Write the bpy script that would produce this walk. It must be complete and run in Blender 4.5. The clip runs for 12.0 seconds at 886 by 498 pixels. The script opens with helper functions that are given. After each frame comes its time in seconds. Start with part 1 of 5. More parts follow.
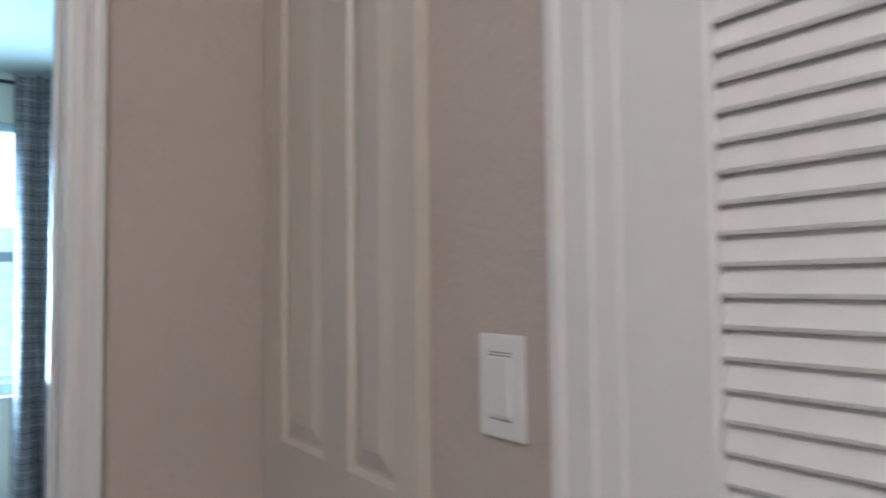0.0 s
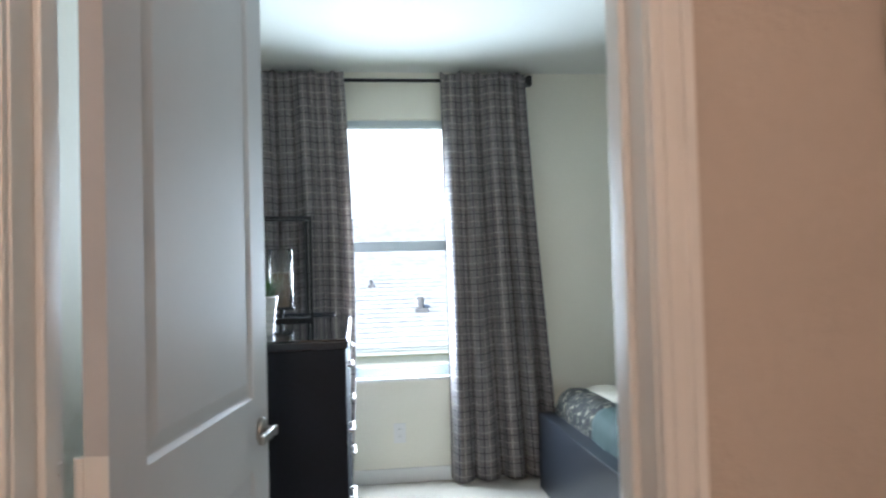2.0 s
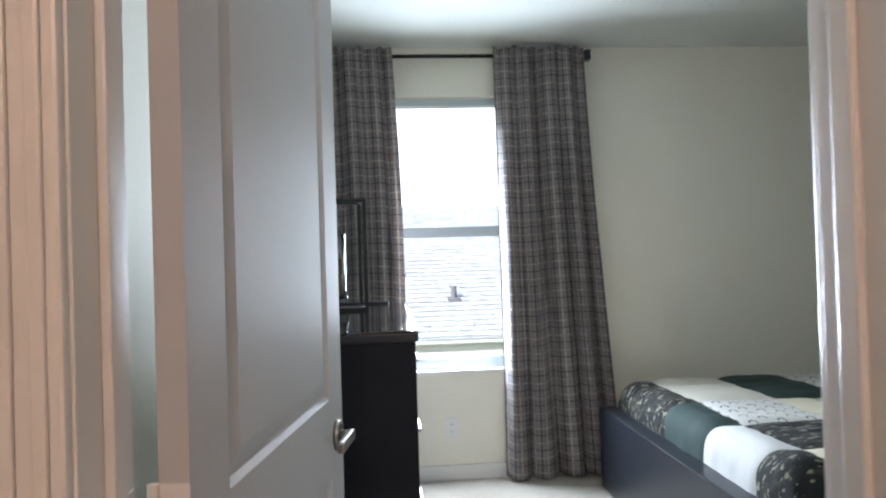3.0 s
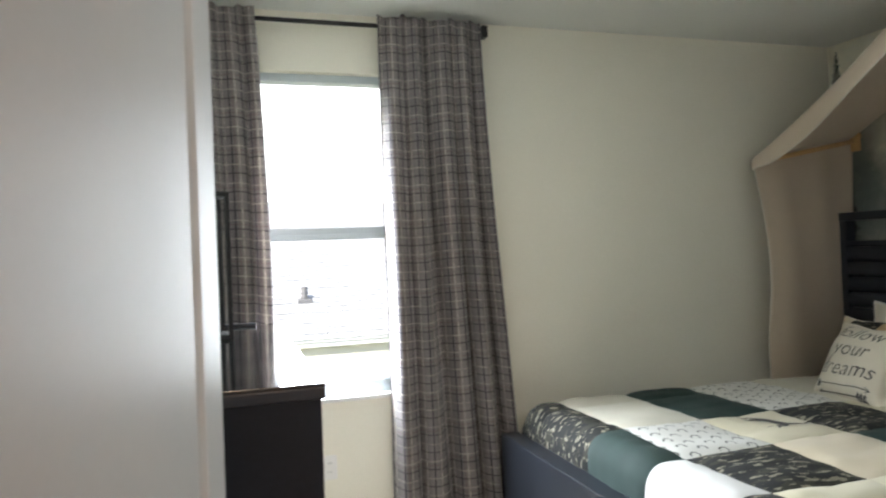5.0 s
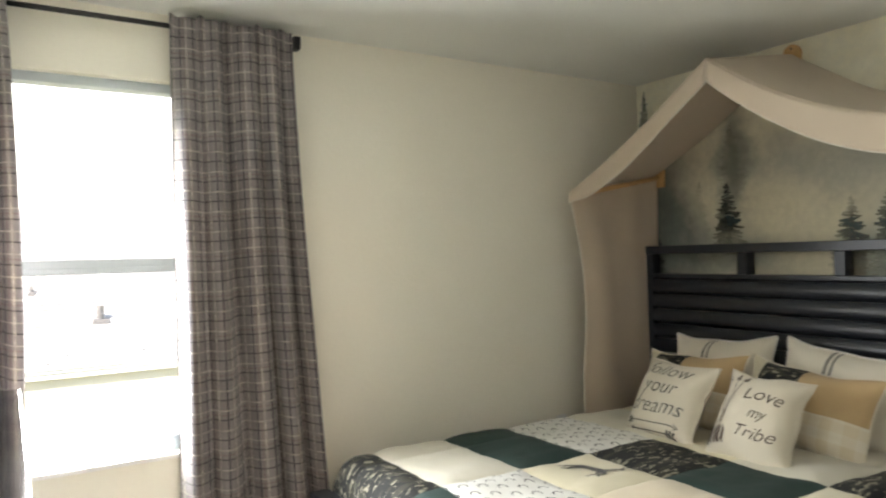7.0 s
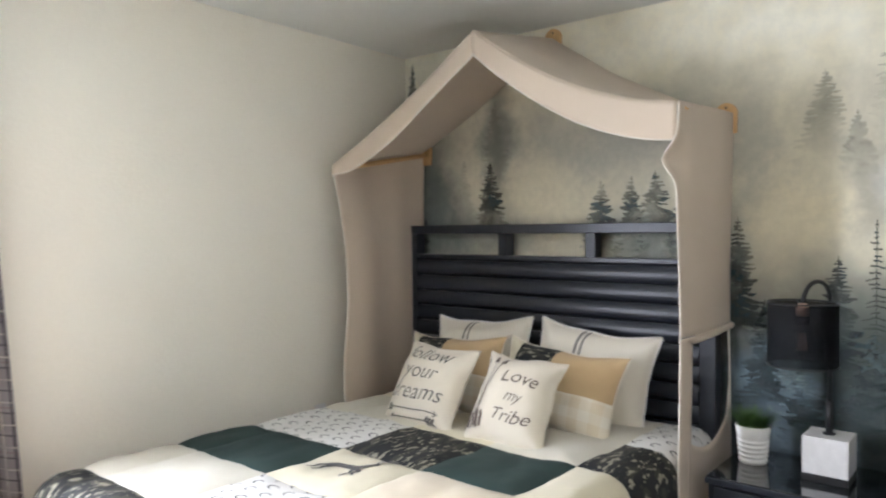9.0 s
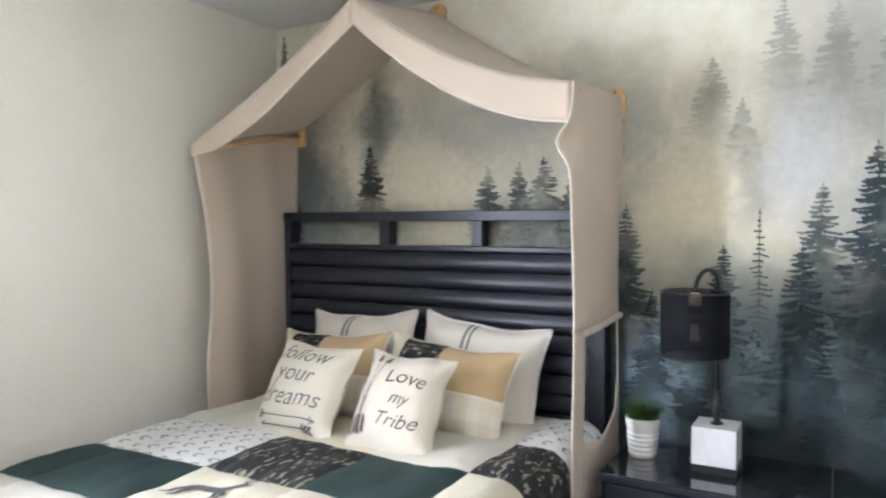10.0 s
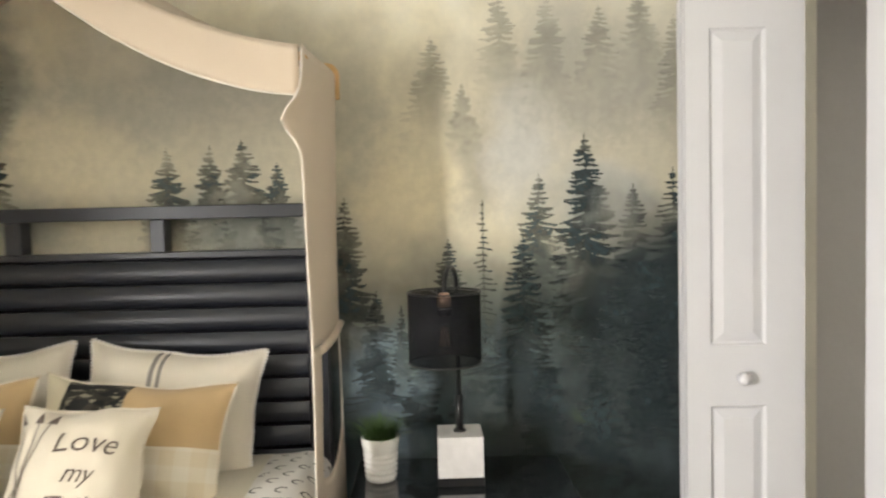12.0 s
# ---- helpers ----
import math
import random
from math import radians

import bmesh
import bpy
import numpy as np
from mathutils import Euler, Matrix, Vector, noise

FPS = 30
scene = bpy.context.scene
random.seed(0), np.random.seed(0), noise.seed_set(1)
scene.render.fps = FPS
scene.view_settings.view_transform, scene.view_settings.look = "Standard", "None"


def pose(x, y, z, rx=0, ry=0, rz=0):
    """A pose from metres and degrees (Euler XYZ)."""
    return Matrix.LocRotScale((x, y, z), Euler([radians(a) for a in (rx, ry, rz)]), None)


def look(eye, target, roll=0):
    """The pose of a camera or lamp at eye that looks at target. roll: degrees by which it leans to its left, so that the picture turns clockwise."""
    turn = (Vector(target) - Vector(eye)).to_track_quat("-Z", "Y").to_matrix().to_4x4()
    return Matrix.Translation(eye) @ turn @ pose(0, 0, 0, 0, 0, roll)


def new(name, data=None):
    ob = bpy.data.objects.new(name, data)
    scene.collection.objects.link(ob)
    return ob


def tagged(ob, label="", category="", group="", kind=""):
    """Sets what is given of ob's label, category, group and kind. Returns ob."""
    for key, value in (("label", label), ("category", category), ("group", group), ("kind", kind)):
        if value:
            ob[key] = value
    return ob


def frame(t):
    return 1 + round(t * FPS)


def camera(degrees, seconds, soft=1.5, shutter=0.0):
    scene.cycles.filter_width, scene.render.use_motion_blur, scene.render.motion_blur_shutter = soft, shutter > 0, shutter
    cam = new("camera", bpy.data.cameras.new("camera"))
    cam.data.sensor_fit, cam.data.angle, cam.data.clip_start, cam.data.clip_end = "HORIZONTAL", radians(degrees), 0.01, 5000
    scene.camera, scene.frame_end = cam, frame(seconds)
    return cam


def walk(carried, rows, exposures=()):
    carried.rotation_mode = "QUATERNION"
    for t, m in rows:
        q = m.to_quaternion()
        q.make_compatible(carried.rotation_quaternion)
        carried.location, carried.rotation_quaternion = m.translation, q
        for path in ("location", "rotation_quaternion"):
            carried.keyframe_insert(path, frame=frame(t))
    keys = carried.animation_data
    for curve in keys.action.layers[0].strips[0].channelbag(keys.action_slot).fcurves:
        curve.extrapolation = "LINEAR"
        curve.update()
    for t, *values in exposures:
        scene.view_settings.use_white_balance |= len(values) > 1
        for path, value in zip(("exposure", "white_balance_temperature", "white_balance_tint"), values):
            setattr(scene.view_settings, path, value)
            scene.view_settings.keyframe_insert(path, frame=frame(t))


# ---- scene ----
# camera and walk
cam = camera(64.6, 12.0, soft=2.1, shutter=0.5)
PATH = [
    (0, (-3.101, -4.627, 1.222), (-1.943, -2.999, 1.319), -0.6),
    (0.5, (-3.117, -4.488, 1.220), (-2.243, -2.690, 1.324), -0.55),
    (0.8, (-3.144, -4.434, 1.244), (-2.443, -2.562, 1.317), -0.7),
    (1, (-3.141, -4.41, 1.248), (-2.559, -2.497, 1.318), -0.9),
    (1.5, (-3.217, -4.322, 1.258), (-2.832, -2.361, 1.32), -1.0),
    (2, (-3.323, -4.178, 1.264), (-3.075, -2.194, 1.316), -1.5),
    (2.5, (-3.405, -4.066, 1.257), (-3.226, -2.074, 1.293), -1.7),
    (2.7, (-3.423, -4.022, 1.251), (-3.255, -2.03, 1.279), -1.7),
    (4.5, (-3.551, -3.469, 1.289), (-3.122, -1.516, 1.294), -2.0),
    (5, (-3.543, -3.329, 1.303), (-2.938, -1.422, 1.303), -2.0),
    (5.5, (-3.483, -3.22, 1.342), (-2.761, -1.355, 1.341), -1.9),
    (6, (-3.429, -3.118, 1.388), (-2.593, -1.301, 1.395), -1.8),
    (6.5, (-3.409, -3.099, 1.415), (-2.48, -1.328, 1.43), -1.7),
    (7, (-3.38, -3.077, 1.408), (-2.322, -1.38, 1.426), -1.4),
    (7.5, (-3.323, -3.071, 1.386), (-2.14, -1.459, 1.394), -1.2),
    (9.5, (-3.055, -2.811, 1.386), (-1.411, -1.673, 1.325), -0.1),
    (10, (-2.949, -2.728, 1.375), (-1.21, -1.742, 1.301), -0.1),
    (10.2, (-2.887, -2.699, 1.379), (-1.117, -1.771, 1.302), -0.1),
    (10.5, (-2.81, -2.639, 1.391), (-0.987, -1.819, 1.307), -0.2),
    (11, (-2.726, -2.532, 1.377), (-0.804, -1.984, 1.291), -0.1),
    (11.5, (-2.679, -2.417, 1.385), (-0.699, -2.15, 1.3), -0.5),
    (12, (-2.613, -2.264, 1.367), (-0.615, -2.298, 1.279), -1.3),
]
EXPOSURES = [(0.0, 0.6, 4250, -7), (0.5, 0.6, 4420, -8), (1.0, 0.6, 4430, -9), (1.5, 0.72, 4900, -4), (2.0, 0.7, 5500, 5), (2.5, 0.55, 5650, 9), (4.5, 0.8, 6150, 9), (5.5, 1.0, 6450, 9), (6.5, 1.22, 6750, 10), (7.5, 1.32, 7000, 12), (9.5, 2.06, 5900, 19), (10.5, 2.22, 5850, 18), (11.0, 2.10, 6600, 17), (11.5, 1.98, 7550, 17), (12.0, 2.0, 7250, 16)]
walk(cam, [(t, look(eye, target, roll)) for t, eye, target, roll in PATH], EXPOSURES)

# sky, sun and lamps
world = bpy.data.worlds.new("sky")
scene.world = world
world.use_nodes = True
wn = world.node_tree
sky = wn.nodes.new("ShaderNodeTexSky")
sky.sky_type, sky.sun_disc = "NISHITA", False
sky.sun_elevation, sky.sun_rotation = radians(46), radians(-126)
wn.links.new(sky.outputs[0], wn.nodes["Background"].inputs[0])
wn.nodes["Background"].inputs[1].default_value = 0.15


def lamp(name, kind, m, energy, colour, size=0.0, size_y=0.0):
    data = bpy.data.lights.new(name, kind)
    data.energy, data.color = energy, colour
    if kind == "AREA":
        data.shape, data.size, data.size_y = "RECTANGLE", size, size_y
    elif kind == "POINT":
        data.shadow_soft_size = size
    elif kind == "SUN":
        data.angle = radians(size)
    ob = new(name, data)
    ob.matrix_world = m
    return ob


lamp("sun", "SUN", look((-7, -5.0, 9), (0, 0, 0)), 5.0, (1.0, 0.95, 0.88), 0.5)
# the sky's light through the window
for z, watts in ((0.84, 15.5), (1.16, 15), (1.48, 14), (1.80, 8.5)):
    strip = lamp("window_light", "AREA", look((-3.065, 0.03, z), (-3.065, -0.97, z - 0.22)), watts, (0.90, 0.96, 1.0), 0.46, 0.32)
    strip.data.spread = radians(165)
# unseen warm lamp, added to light the hall
lamp("added_hall_lamp", "POINT", pose(-3.66, -5.20, 2.2), 25, (1.0, 0.67, 0.48), 0.14)

# ---- materials ----
def nodes_of(name):
    m = bpy.data.materials.new(name)
    m.use_nodes = True
    nt = m.node_tree
    return m, nt, nt.nodes["Principled BSDF"]


def node(nt, kind, **sets):
    n = nt.nodes.new(kind)
    for k, v in sets.items():
        if k.startswith("i_"):
            n.inputs[k[2:].replace("_", " ")].default_value = v
        elif k == "op":
            n.operation = v
    return n


def rgb(c, f=1.0):
    return (min(1, c[0] * f), min(1, c[1] * f), min(1, c[2] * f), 1)


def mixc(nt, fac, a, b):
    n = nt.nodes.new("ShaderNodeMix")
    n.data_type = "RGBA"
    for sock, v in ((n.inputs[0], fac), (n.inputs[6], a), (n.inputs[7], b)):
        if isinstance(v, (int, float)):
            sock.default_value = v
        elif isinstance(v, tuple):
            sock.default_value = v if len(v) == 4 else (*v, 1)
        else:
            nt.links.new(v, sock)
    return n.outputs[2]


def calc(nt, op, a, b=None, c=None):
    n = nt.nodes.new("ShaderNodeMath")
    n.operation = op
    for k, v in enumerate((a, b, c)):
        if v is None:
            continue
        if isinstance(v, (int, float)):
            n.inputs[k].default_value = v
        else:
            nt.links.new(v, n.inputs[k])
    return n.outputs[0]


def smooth(nt, v, lo, hi, a=0.0, b=1.0):
    n = nt.nodes.new("ShaderNodeMapRange")
    n.interpolation_type = "SMOOTHSTEP"
    for k, x in ((1, lo), (2, hi), (3, a), (4, b)):
        n.inputs[k].default_value = x
    nt.links.new(v, n.inputs[0])
    return n.outputs[0]


def coords(nt, which="Object"):
    return nt.nodes.new("ShaderNodeTexCoord").outputs[which]


def noisy(nt, vec, scale, detail=4.0, rough=0.55):
    n = nt.nodes.new("ShaderNodeTexNoise")
    n.inputs["Scale"].default_value, n.inputs["Detail"].default_value, n.inputs["Roughness"].default_value = scale, detail, rough
    nt.links.new(vec, n.inputs["Vector"])
    return n.outputs["Fac"]


def bumped(nt, bsdf, height, strength, dist):
    b = nt.nodes.new("ShaderNodeBump")
    b.inputs["Strength"].default_value, b.inputs["Distance"].default_value = strength, dist
    nt.links.new(height, b.inputs["Height"])
    nt.links.new(b.outputs[0], bsdf.inputs["Normal"])


def surf(name, col, rough=0.6, metal=0.0, var=0.07, scale=3.0, fine=120.0, bump=0.15, dist=0.002, sheen=0.0, coat=0.0, trans=0.0, rv=0.16):
    """A plain surface: its colour varies at two scales, with fine relief."""
    m, nt, b = nodes_of(name)
    co = coords(nt)
    big, small = noisy(nt, co, scale), noisy(nt, co, fine, 3)
    f = calc(nt, "ADD", calc(nt, "MULTIPLY", big, 0.65), calc(nt, "MULTIPLY", small, 0.35))
    f = smooth(nt, f, 0.3, 0.7)
    nt.links.new(mixc(nt, f, rgb(col, 1 - var), rgb(col, 1 + var)), b.inputs["Base Color"])
    nt.links.new(calc(nt, "MULTIPLY_ADD", big, rv, rough - rv / 2), b.inputs["Roughness"])
    b.inputs["Metallic"].default_value = metal
    if sheen:
        b.inputs["Sheen Weight"].default_value = sheen
    if coat:
        b.inputs["Coat Weight"].default_value, b.inputs["Coat Roughness"].default_value = coat, 0.08
    if bump:
        bumped(nt, b, small, bump, dist)
    if trans:
        t = node(nt, "ShaderNodeBsdfTranslucent", i_Color=rgb(col, 1.2))
        s = node(nt, "ShaderNodeMixShader", i_Fac=trans)
        nt.links.new(b.outputs[0], s.inputs[1])
        nt.links.new(t.outputs[0], s.inputs[2])
        nt.links.new(s.outputs[0], nt.nodes["Material Output"].inputs[0])
    return m


WALL = surf("wall_paint", (0.82, 0.79, 0.69), 0.7, var=0.025, scale=1.2, fine=55, bump=0.35, dist=0.004)
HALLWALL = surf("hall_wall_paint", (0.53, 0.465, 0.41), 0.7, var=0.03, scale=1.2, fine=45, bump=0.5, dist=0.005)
CEIL = surf("ceiling_paint", (0.74, 0.75, 0.71), 0.85, var=0.02, scale=2, fine=70, bump=0.4, dist=0.004)
TRIM = surf("white_trim_paint", (0.78, 0.77, 0.75), 0.32, var=0.02, scale=4, fine=30, bump=0.04)
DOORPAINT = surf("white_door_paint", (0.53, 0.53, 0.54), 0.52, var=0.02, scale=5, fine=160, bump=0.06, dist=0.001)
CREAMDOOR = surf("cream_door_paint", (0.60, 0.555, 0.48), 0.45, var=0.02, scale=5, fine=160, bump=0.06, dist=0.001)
CARPET = surf("beige_carpet", (0.50, 0.45, 0.38), 0.95, var=0.16, scale=5, fine=260, bump=0.9, dist=0.008, sheen=0.3)
BLACKWOOD = surf("black_lacquered_wood", (0.015, 0.018, 0.026), 0.34, rv=0.04, var=0.10, scale=6, fine=90, bump=0.03)
BLACKSIDE = surf("black_satin_wood", (0.007, 0.008, 0.013), 0.6, var=0.25, scale=6, fine=90, bump=0.03)
BLACKMATTE = surf("black_matte_drawer_front", (0.008, 0.009, 0.014), 0.75, var=0.2, scale=6, fine=90, bump=0.05)
BLACKMATTE.node_tree.nodes["Principled BSDF"].inputs["Specular IOR Level"].default_value = 0.06
BLACKSIDE.node_tree.nodes["Principled BSDF"].inputs["Specular IOR Level"].default_value = 0.25
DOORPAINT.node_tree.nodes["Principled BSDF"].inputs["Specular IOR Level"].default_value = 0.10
BLACKWOOD.node_tree.nodes["Principled BSDF"].inputs["Specular IOR Level"].default_value = 0.5
VENT = surf("grey_vent_pipe", (0.20, 0.19, 0.19), 0.7, var=0.1)
BLACKGLASS = surf("black_glass_top", (0.010, 0.011, 0.013), 0.08, var=0.1, scale=3, fine=30, bump=0.0, coat=0.6)
BLACKMETAL = surf("black_metal", (0.012, 0.012, 0.013), 0.42, 0.3, var=0.2, fine=200, bump=0.05)
NICKEL = surf("satin_nickel", (0.40, 0.375, 0.345), 0.36, 1.0, var=0.05, fine=200, bump=0.03)
COPPER = surf("copper", (0.72, 0.47, 0.37), 0.3, 1.0, var=0.08, fine=120, bump=0.03)
CANVAS = surf("beige_canvas", (0.65, 0.545, 0.43), 0.9, var=0.05, scale=3, fine=500, bump=0.4, dist=0.001, sheen=0.2, trans=0.18)
CANVASEDGE = surf("pale_canvas_hem", (0.72, 0.66, 0.57), 0.9, var=0.05, fine=500, bump=0.4, dist=0.001)
PINE = surf("pale_pine", (0.62, 0.38, 0.17), 0.55, var=0.14, scale=14, fine=60, bump=0.1)
CERAMIC = surf("white_ceramic", (0.78, 0.77, 0.74), 0.28, var=0.03, fine=40, bump=0.02)
STONE = surf("white_marble", (0.58, 0.565, 0.55), 0.4, var=0.08, scale=9, fine=40, bump=0.04)
SOIL = surf("dark_soil", (0.03, 0.022, 0.015), 0.95, var=0.4, fine=150, bump=0.8, dist=0.006)
PLASTIC = surf("white_plastic", (0.80, 0.79, 0.77), 0.35, var=0.015, fine=40, bump=0.0)
SLOT = surf("dark_slot", (0.03, 0.03, 0.03), 0.6, var=0.1, bump=0.0)
# white vinyl with its grey-blue tone in shade put into the base colour
VINYL = surf("shaded_white_vinyl", (0.52, 0.58, 0.62), 0.4, var=0.02, fine=50, bump=0.02)
CREAM = surf("cream_linen", (0.64, 0.58, 0.47), 0.92, var=0.05, scale=5, fine=600, bump=0.5, dist=0.0012, sheen=0.25)
OFFWHITE = surf("off_white_linen", (0.69, 0.64, 0.54), 0.92, var=0.05, scale=5, fine=600, bump=0.5, dist=0.0012, sheen=0.25)
WHITECOTTON = surf("white_cotton", (0.72, 0.71, 0.70), 0.9, var=0.03, scale=6, fine=500, bump=0.3, dist=0.001, sheen=0.2)
TAN = surf("tan_cotton", (0.52, 0.37, 0.20), 0.9, var=0.06, scale=6, fine=500, bump=0.4, dist=0.001, sheen=0.2)
GREEN = surf("dark_green_cotton", (0.018, 0.040, 0.036), 0.85, var=0.15, scale=6, fine=500, bump=0.4, dist=0.001)
INK = surf("charcoal_print", (0.085, 0.08, 0.078), 0.9, var=0.25, fine=300, bump=0.1)
BROWNINK = surf("brown_print", (0.13, 0.10, 0.085), 0.9, var=0.3, fine=200, bump=0.1)
GREYSTRIPE = surf("grey_woven_stripe", (0.25, 0.23, 0.21), 0.95, var=0.3, fine=300, bump=0.4)
CANDLE = surf("brown_wax", (0.20, 0.14, 0.10), 0.55, var=0.2, scale=14, fine=90, bump=0.2)
CLOSETWALL = surf("grey_closet_wall", (0.62, 0.60, 0.57), 0.8, var=0.03, fine=60, bump=0.3)
LEAFTIP = surf("grass_blade", (0.055, 0.115, 0.028), 0.5, var=0.35, scale=40, fine=200, bump=0.0, trans=0.15)
SHINGLE = surf("grey_shingle", (0.47, 0.46, 0.45), 0.9, var=0.2, scale=4, fine=40, bump=0.5, dist=0.01)
STUCCO = surf("cream_stucco", (0.74, 0.69, 0.60), 0.9, var=0.04, scale=1, fine=30, bump=0.3)
LAWN = surf("dry_lawn", (0.16, 0.17, 0.07), 0.95, var=0.3, scale=0.6, fine=12, bump=0.4, dist=0.03)


def glass_mat(name, tint=(1, 1, 1), rough=0.02):
    m, nt, b = nodes_of(name)
    b.inputs["Base Color"].default_value = (*tint, 1)
    b.inputs["Transmission Weight"].default_value, b.inputs["Roughness"].default_value, b.inputs["IOR"].default_value = 1.0, rough, 1.45
    return m


GLASS = glass_mat("clear_glass")


def pane_mat():
    m, nt, b = nodes_of("window_pane")
    t = node(nt, "ShaderNodeBsdfTransparent")
    g = node(nt, "ShaderNodeBsdfGlossy", i_Roughness=0.08)
    s = node(nt, "ShaderNodeMixShader", i_Fac=0.02)
    nt.links.new(t.outputs[0], s.inputs[1])
    nt.links.new(g.outputs[0], s.inputs[2])
    nt.links.new(s.outputs[0], nt.nodes["Material Output"].inputs[0])
    return m


PANE = pane_mat()


def sheer_mat(name, col, clear):
    """A fine black mesh that lets part of the light through."""
    m, nt, b = nodes_of(name)
    b.inputs["Base Color"].default_value, b.inputs["Roughness"].default_value = (*col, 1), 0.6
    t = node(nt, "ShaderNodeBsdfTransparent")
    s = node(nt, "ShaderNodeMixShader", i_Fac=clear)
    nt.links.new(b.outputs[0], s.inputs[1])
    nt.links.new(t.outputs[0], s.inputs[2])
    nt.links.new(s.outputs[0], nt.nodes["Material Output"].inputs[0])
    return m


MESHBLACK = sheer_mat("black_wire_mesh", (0.010, 0.010, 0.012), 0.48)
MESHBLACK.node_tree.nodes["Principled BSDF"].inputs["Specular IOR Level"].default_value = 0.1


def plaid_mat():
    """Woven plaid: taupe ground, dark and cream threads, along the cloth's own u and v."""
    m, nt, b = nodes_of("grey_plaid_cloth")
    uv = nt.nodes.new("ShaderNodeUVMap")
    sep = nt.nodes.new("ShaderNodeSeparateXYZ")
    nt.links.new(uv.outputs[0], sep.inputs[0])
    co = coords(nt)
    weave = noisy(nt, co, 420, 2)
    blot = noisy(nt, co, 5, 3)

    def line(v, period, at, half):
        d = calc(nt, "ABSOLUTE", calc(nt, "SUBTRACT", calc(nt, "FRACT", calc(nt, "ADD", calc(nt, "DIVIDE", v, period), 0.5 - at)), 0.5))
        return smooth(nt, d, half * 0.6 / period, half * 1.4 / period, 1, 0)
    u, v = sep.outputs[0], sep.outputs[1]
    ground = mixc(nt, smooth(nt, blot, 0.35, 0.65), (0.250, 0.224, 0.224), (0.295, 0.264, 0.260))
    ground = mixc(nt, calc(nt, "MULTIPLY", smooth(nt, weave, 0.4, 0.7), 0.35), ground, (0.33, 0.30, 0.29, 1))
    band = calc(nt, "MULTIPLY", calc(nt, "ADD", line(u, 0.16, 0.5, 0.036), line(v, 0.16, 0.5, 0.036)), 0.16)
    c = mixc(nt, band, ground, (0.15, 0.135, 0.14, 1))
    dark = calc(nt, "MAXIMUM", line(u, 0.08, 0.0, 0.0044), line(v, 0.083, 0.0, 0.0027))
    c = mixc(nt, calc(nt, "MULTIPLY", dark, 0.82), c, (0.03, 0.027, 0.035, 1))
    brown = calc(nt, "MAXIMUM", line(u, 0.16, 0.62, 0.0036), line(v, 0.166, 0.62, 0.0022))
    c = mixc(nt, calc(nt, "MULTIPLY", brown, 0.4), c, (0.15, 0.07, 0.055, 1))
    light = calc(nt, "MAXIMUM", line(u, 0.08, 0.47, 0.0036), line(v, 0.083, 0.47, 0.0022))
    slub = smooth(nt, noisy(nt, co, 38, 2), 0.36, 0.62, 0.30, 0.85)
    c = mixc(nt, calc(nt, "MULTIPLY", light, slub), c, (0.60, 0.54, 0.46, 1))
    nt.links.new(c, b.inputs["Base Color"])
    b.inputs["Roughness"].default_value, b.inputs["Sheen Weight"].default_value = 0.95, 0.2
    bumped(nt, b, weave, 0.4, 0.0015)
    t = nt.nodes.new("ShaderNodeBsdfTranslucent")
    nt.links.new(c, t.inputs[0])
    s = node(nt, "ShaderNodeMixShader", i_Fac=0.34)
    nt.links.new(b.outputs[0], s.inputs[1])
    nt.links.new(t.outputs[0], s.inputs[2])
    nt.links.new(s.outputs[0], nt.nodes["Material Output"].inputs[0])
    return m


PLAID = plaid_mat()


def camo_mat():
    m, nt, b = nodes_of("camouflage_cotton")
    mp = node(nt, "ShaderNodeMapping")
    mp.inputs["Scale"].default_value = (0.8, 2.2, 1.0)
    mp.inputs["Rotation"].default_value = (0, 0, 0.6)
    nt.links.new(coords(nt), mp.inputs[0])
    a, d = noisy(nt, mp.outputs[0], 13, 2, 0.4), noisy(nt, mp.outputs[0], 27, 3, 0.5)
    c = mixc(nt, smooth(nt, a, 0.55, 0.57), (0.012, 0.013, 0.013, 1), (0.035, 0.033, 0.025, 1))
    c = mixc(nt, smooth(nt, d, 0.590, 0.606), c, (0.25, 0.23, 0.175, 1))
    nt.links.new(c, b.inputs["Base Color"])
    b.inputs["Roughness"].default_value = 0.9
    bumped(nt, b, noisy(nt, coords(nt), 500, 2), 0.4, 0.001)
    return m


CAMO = camo_mat()


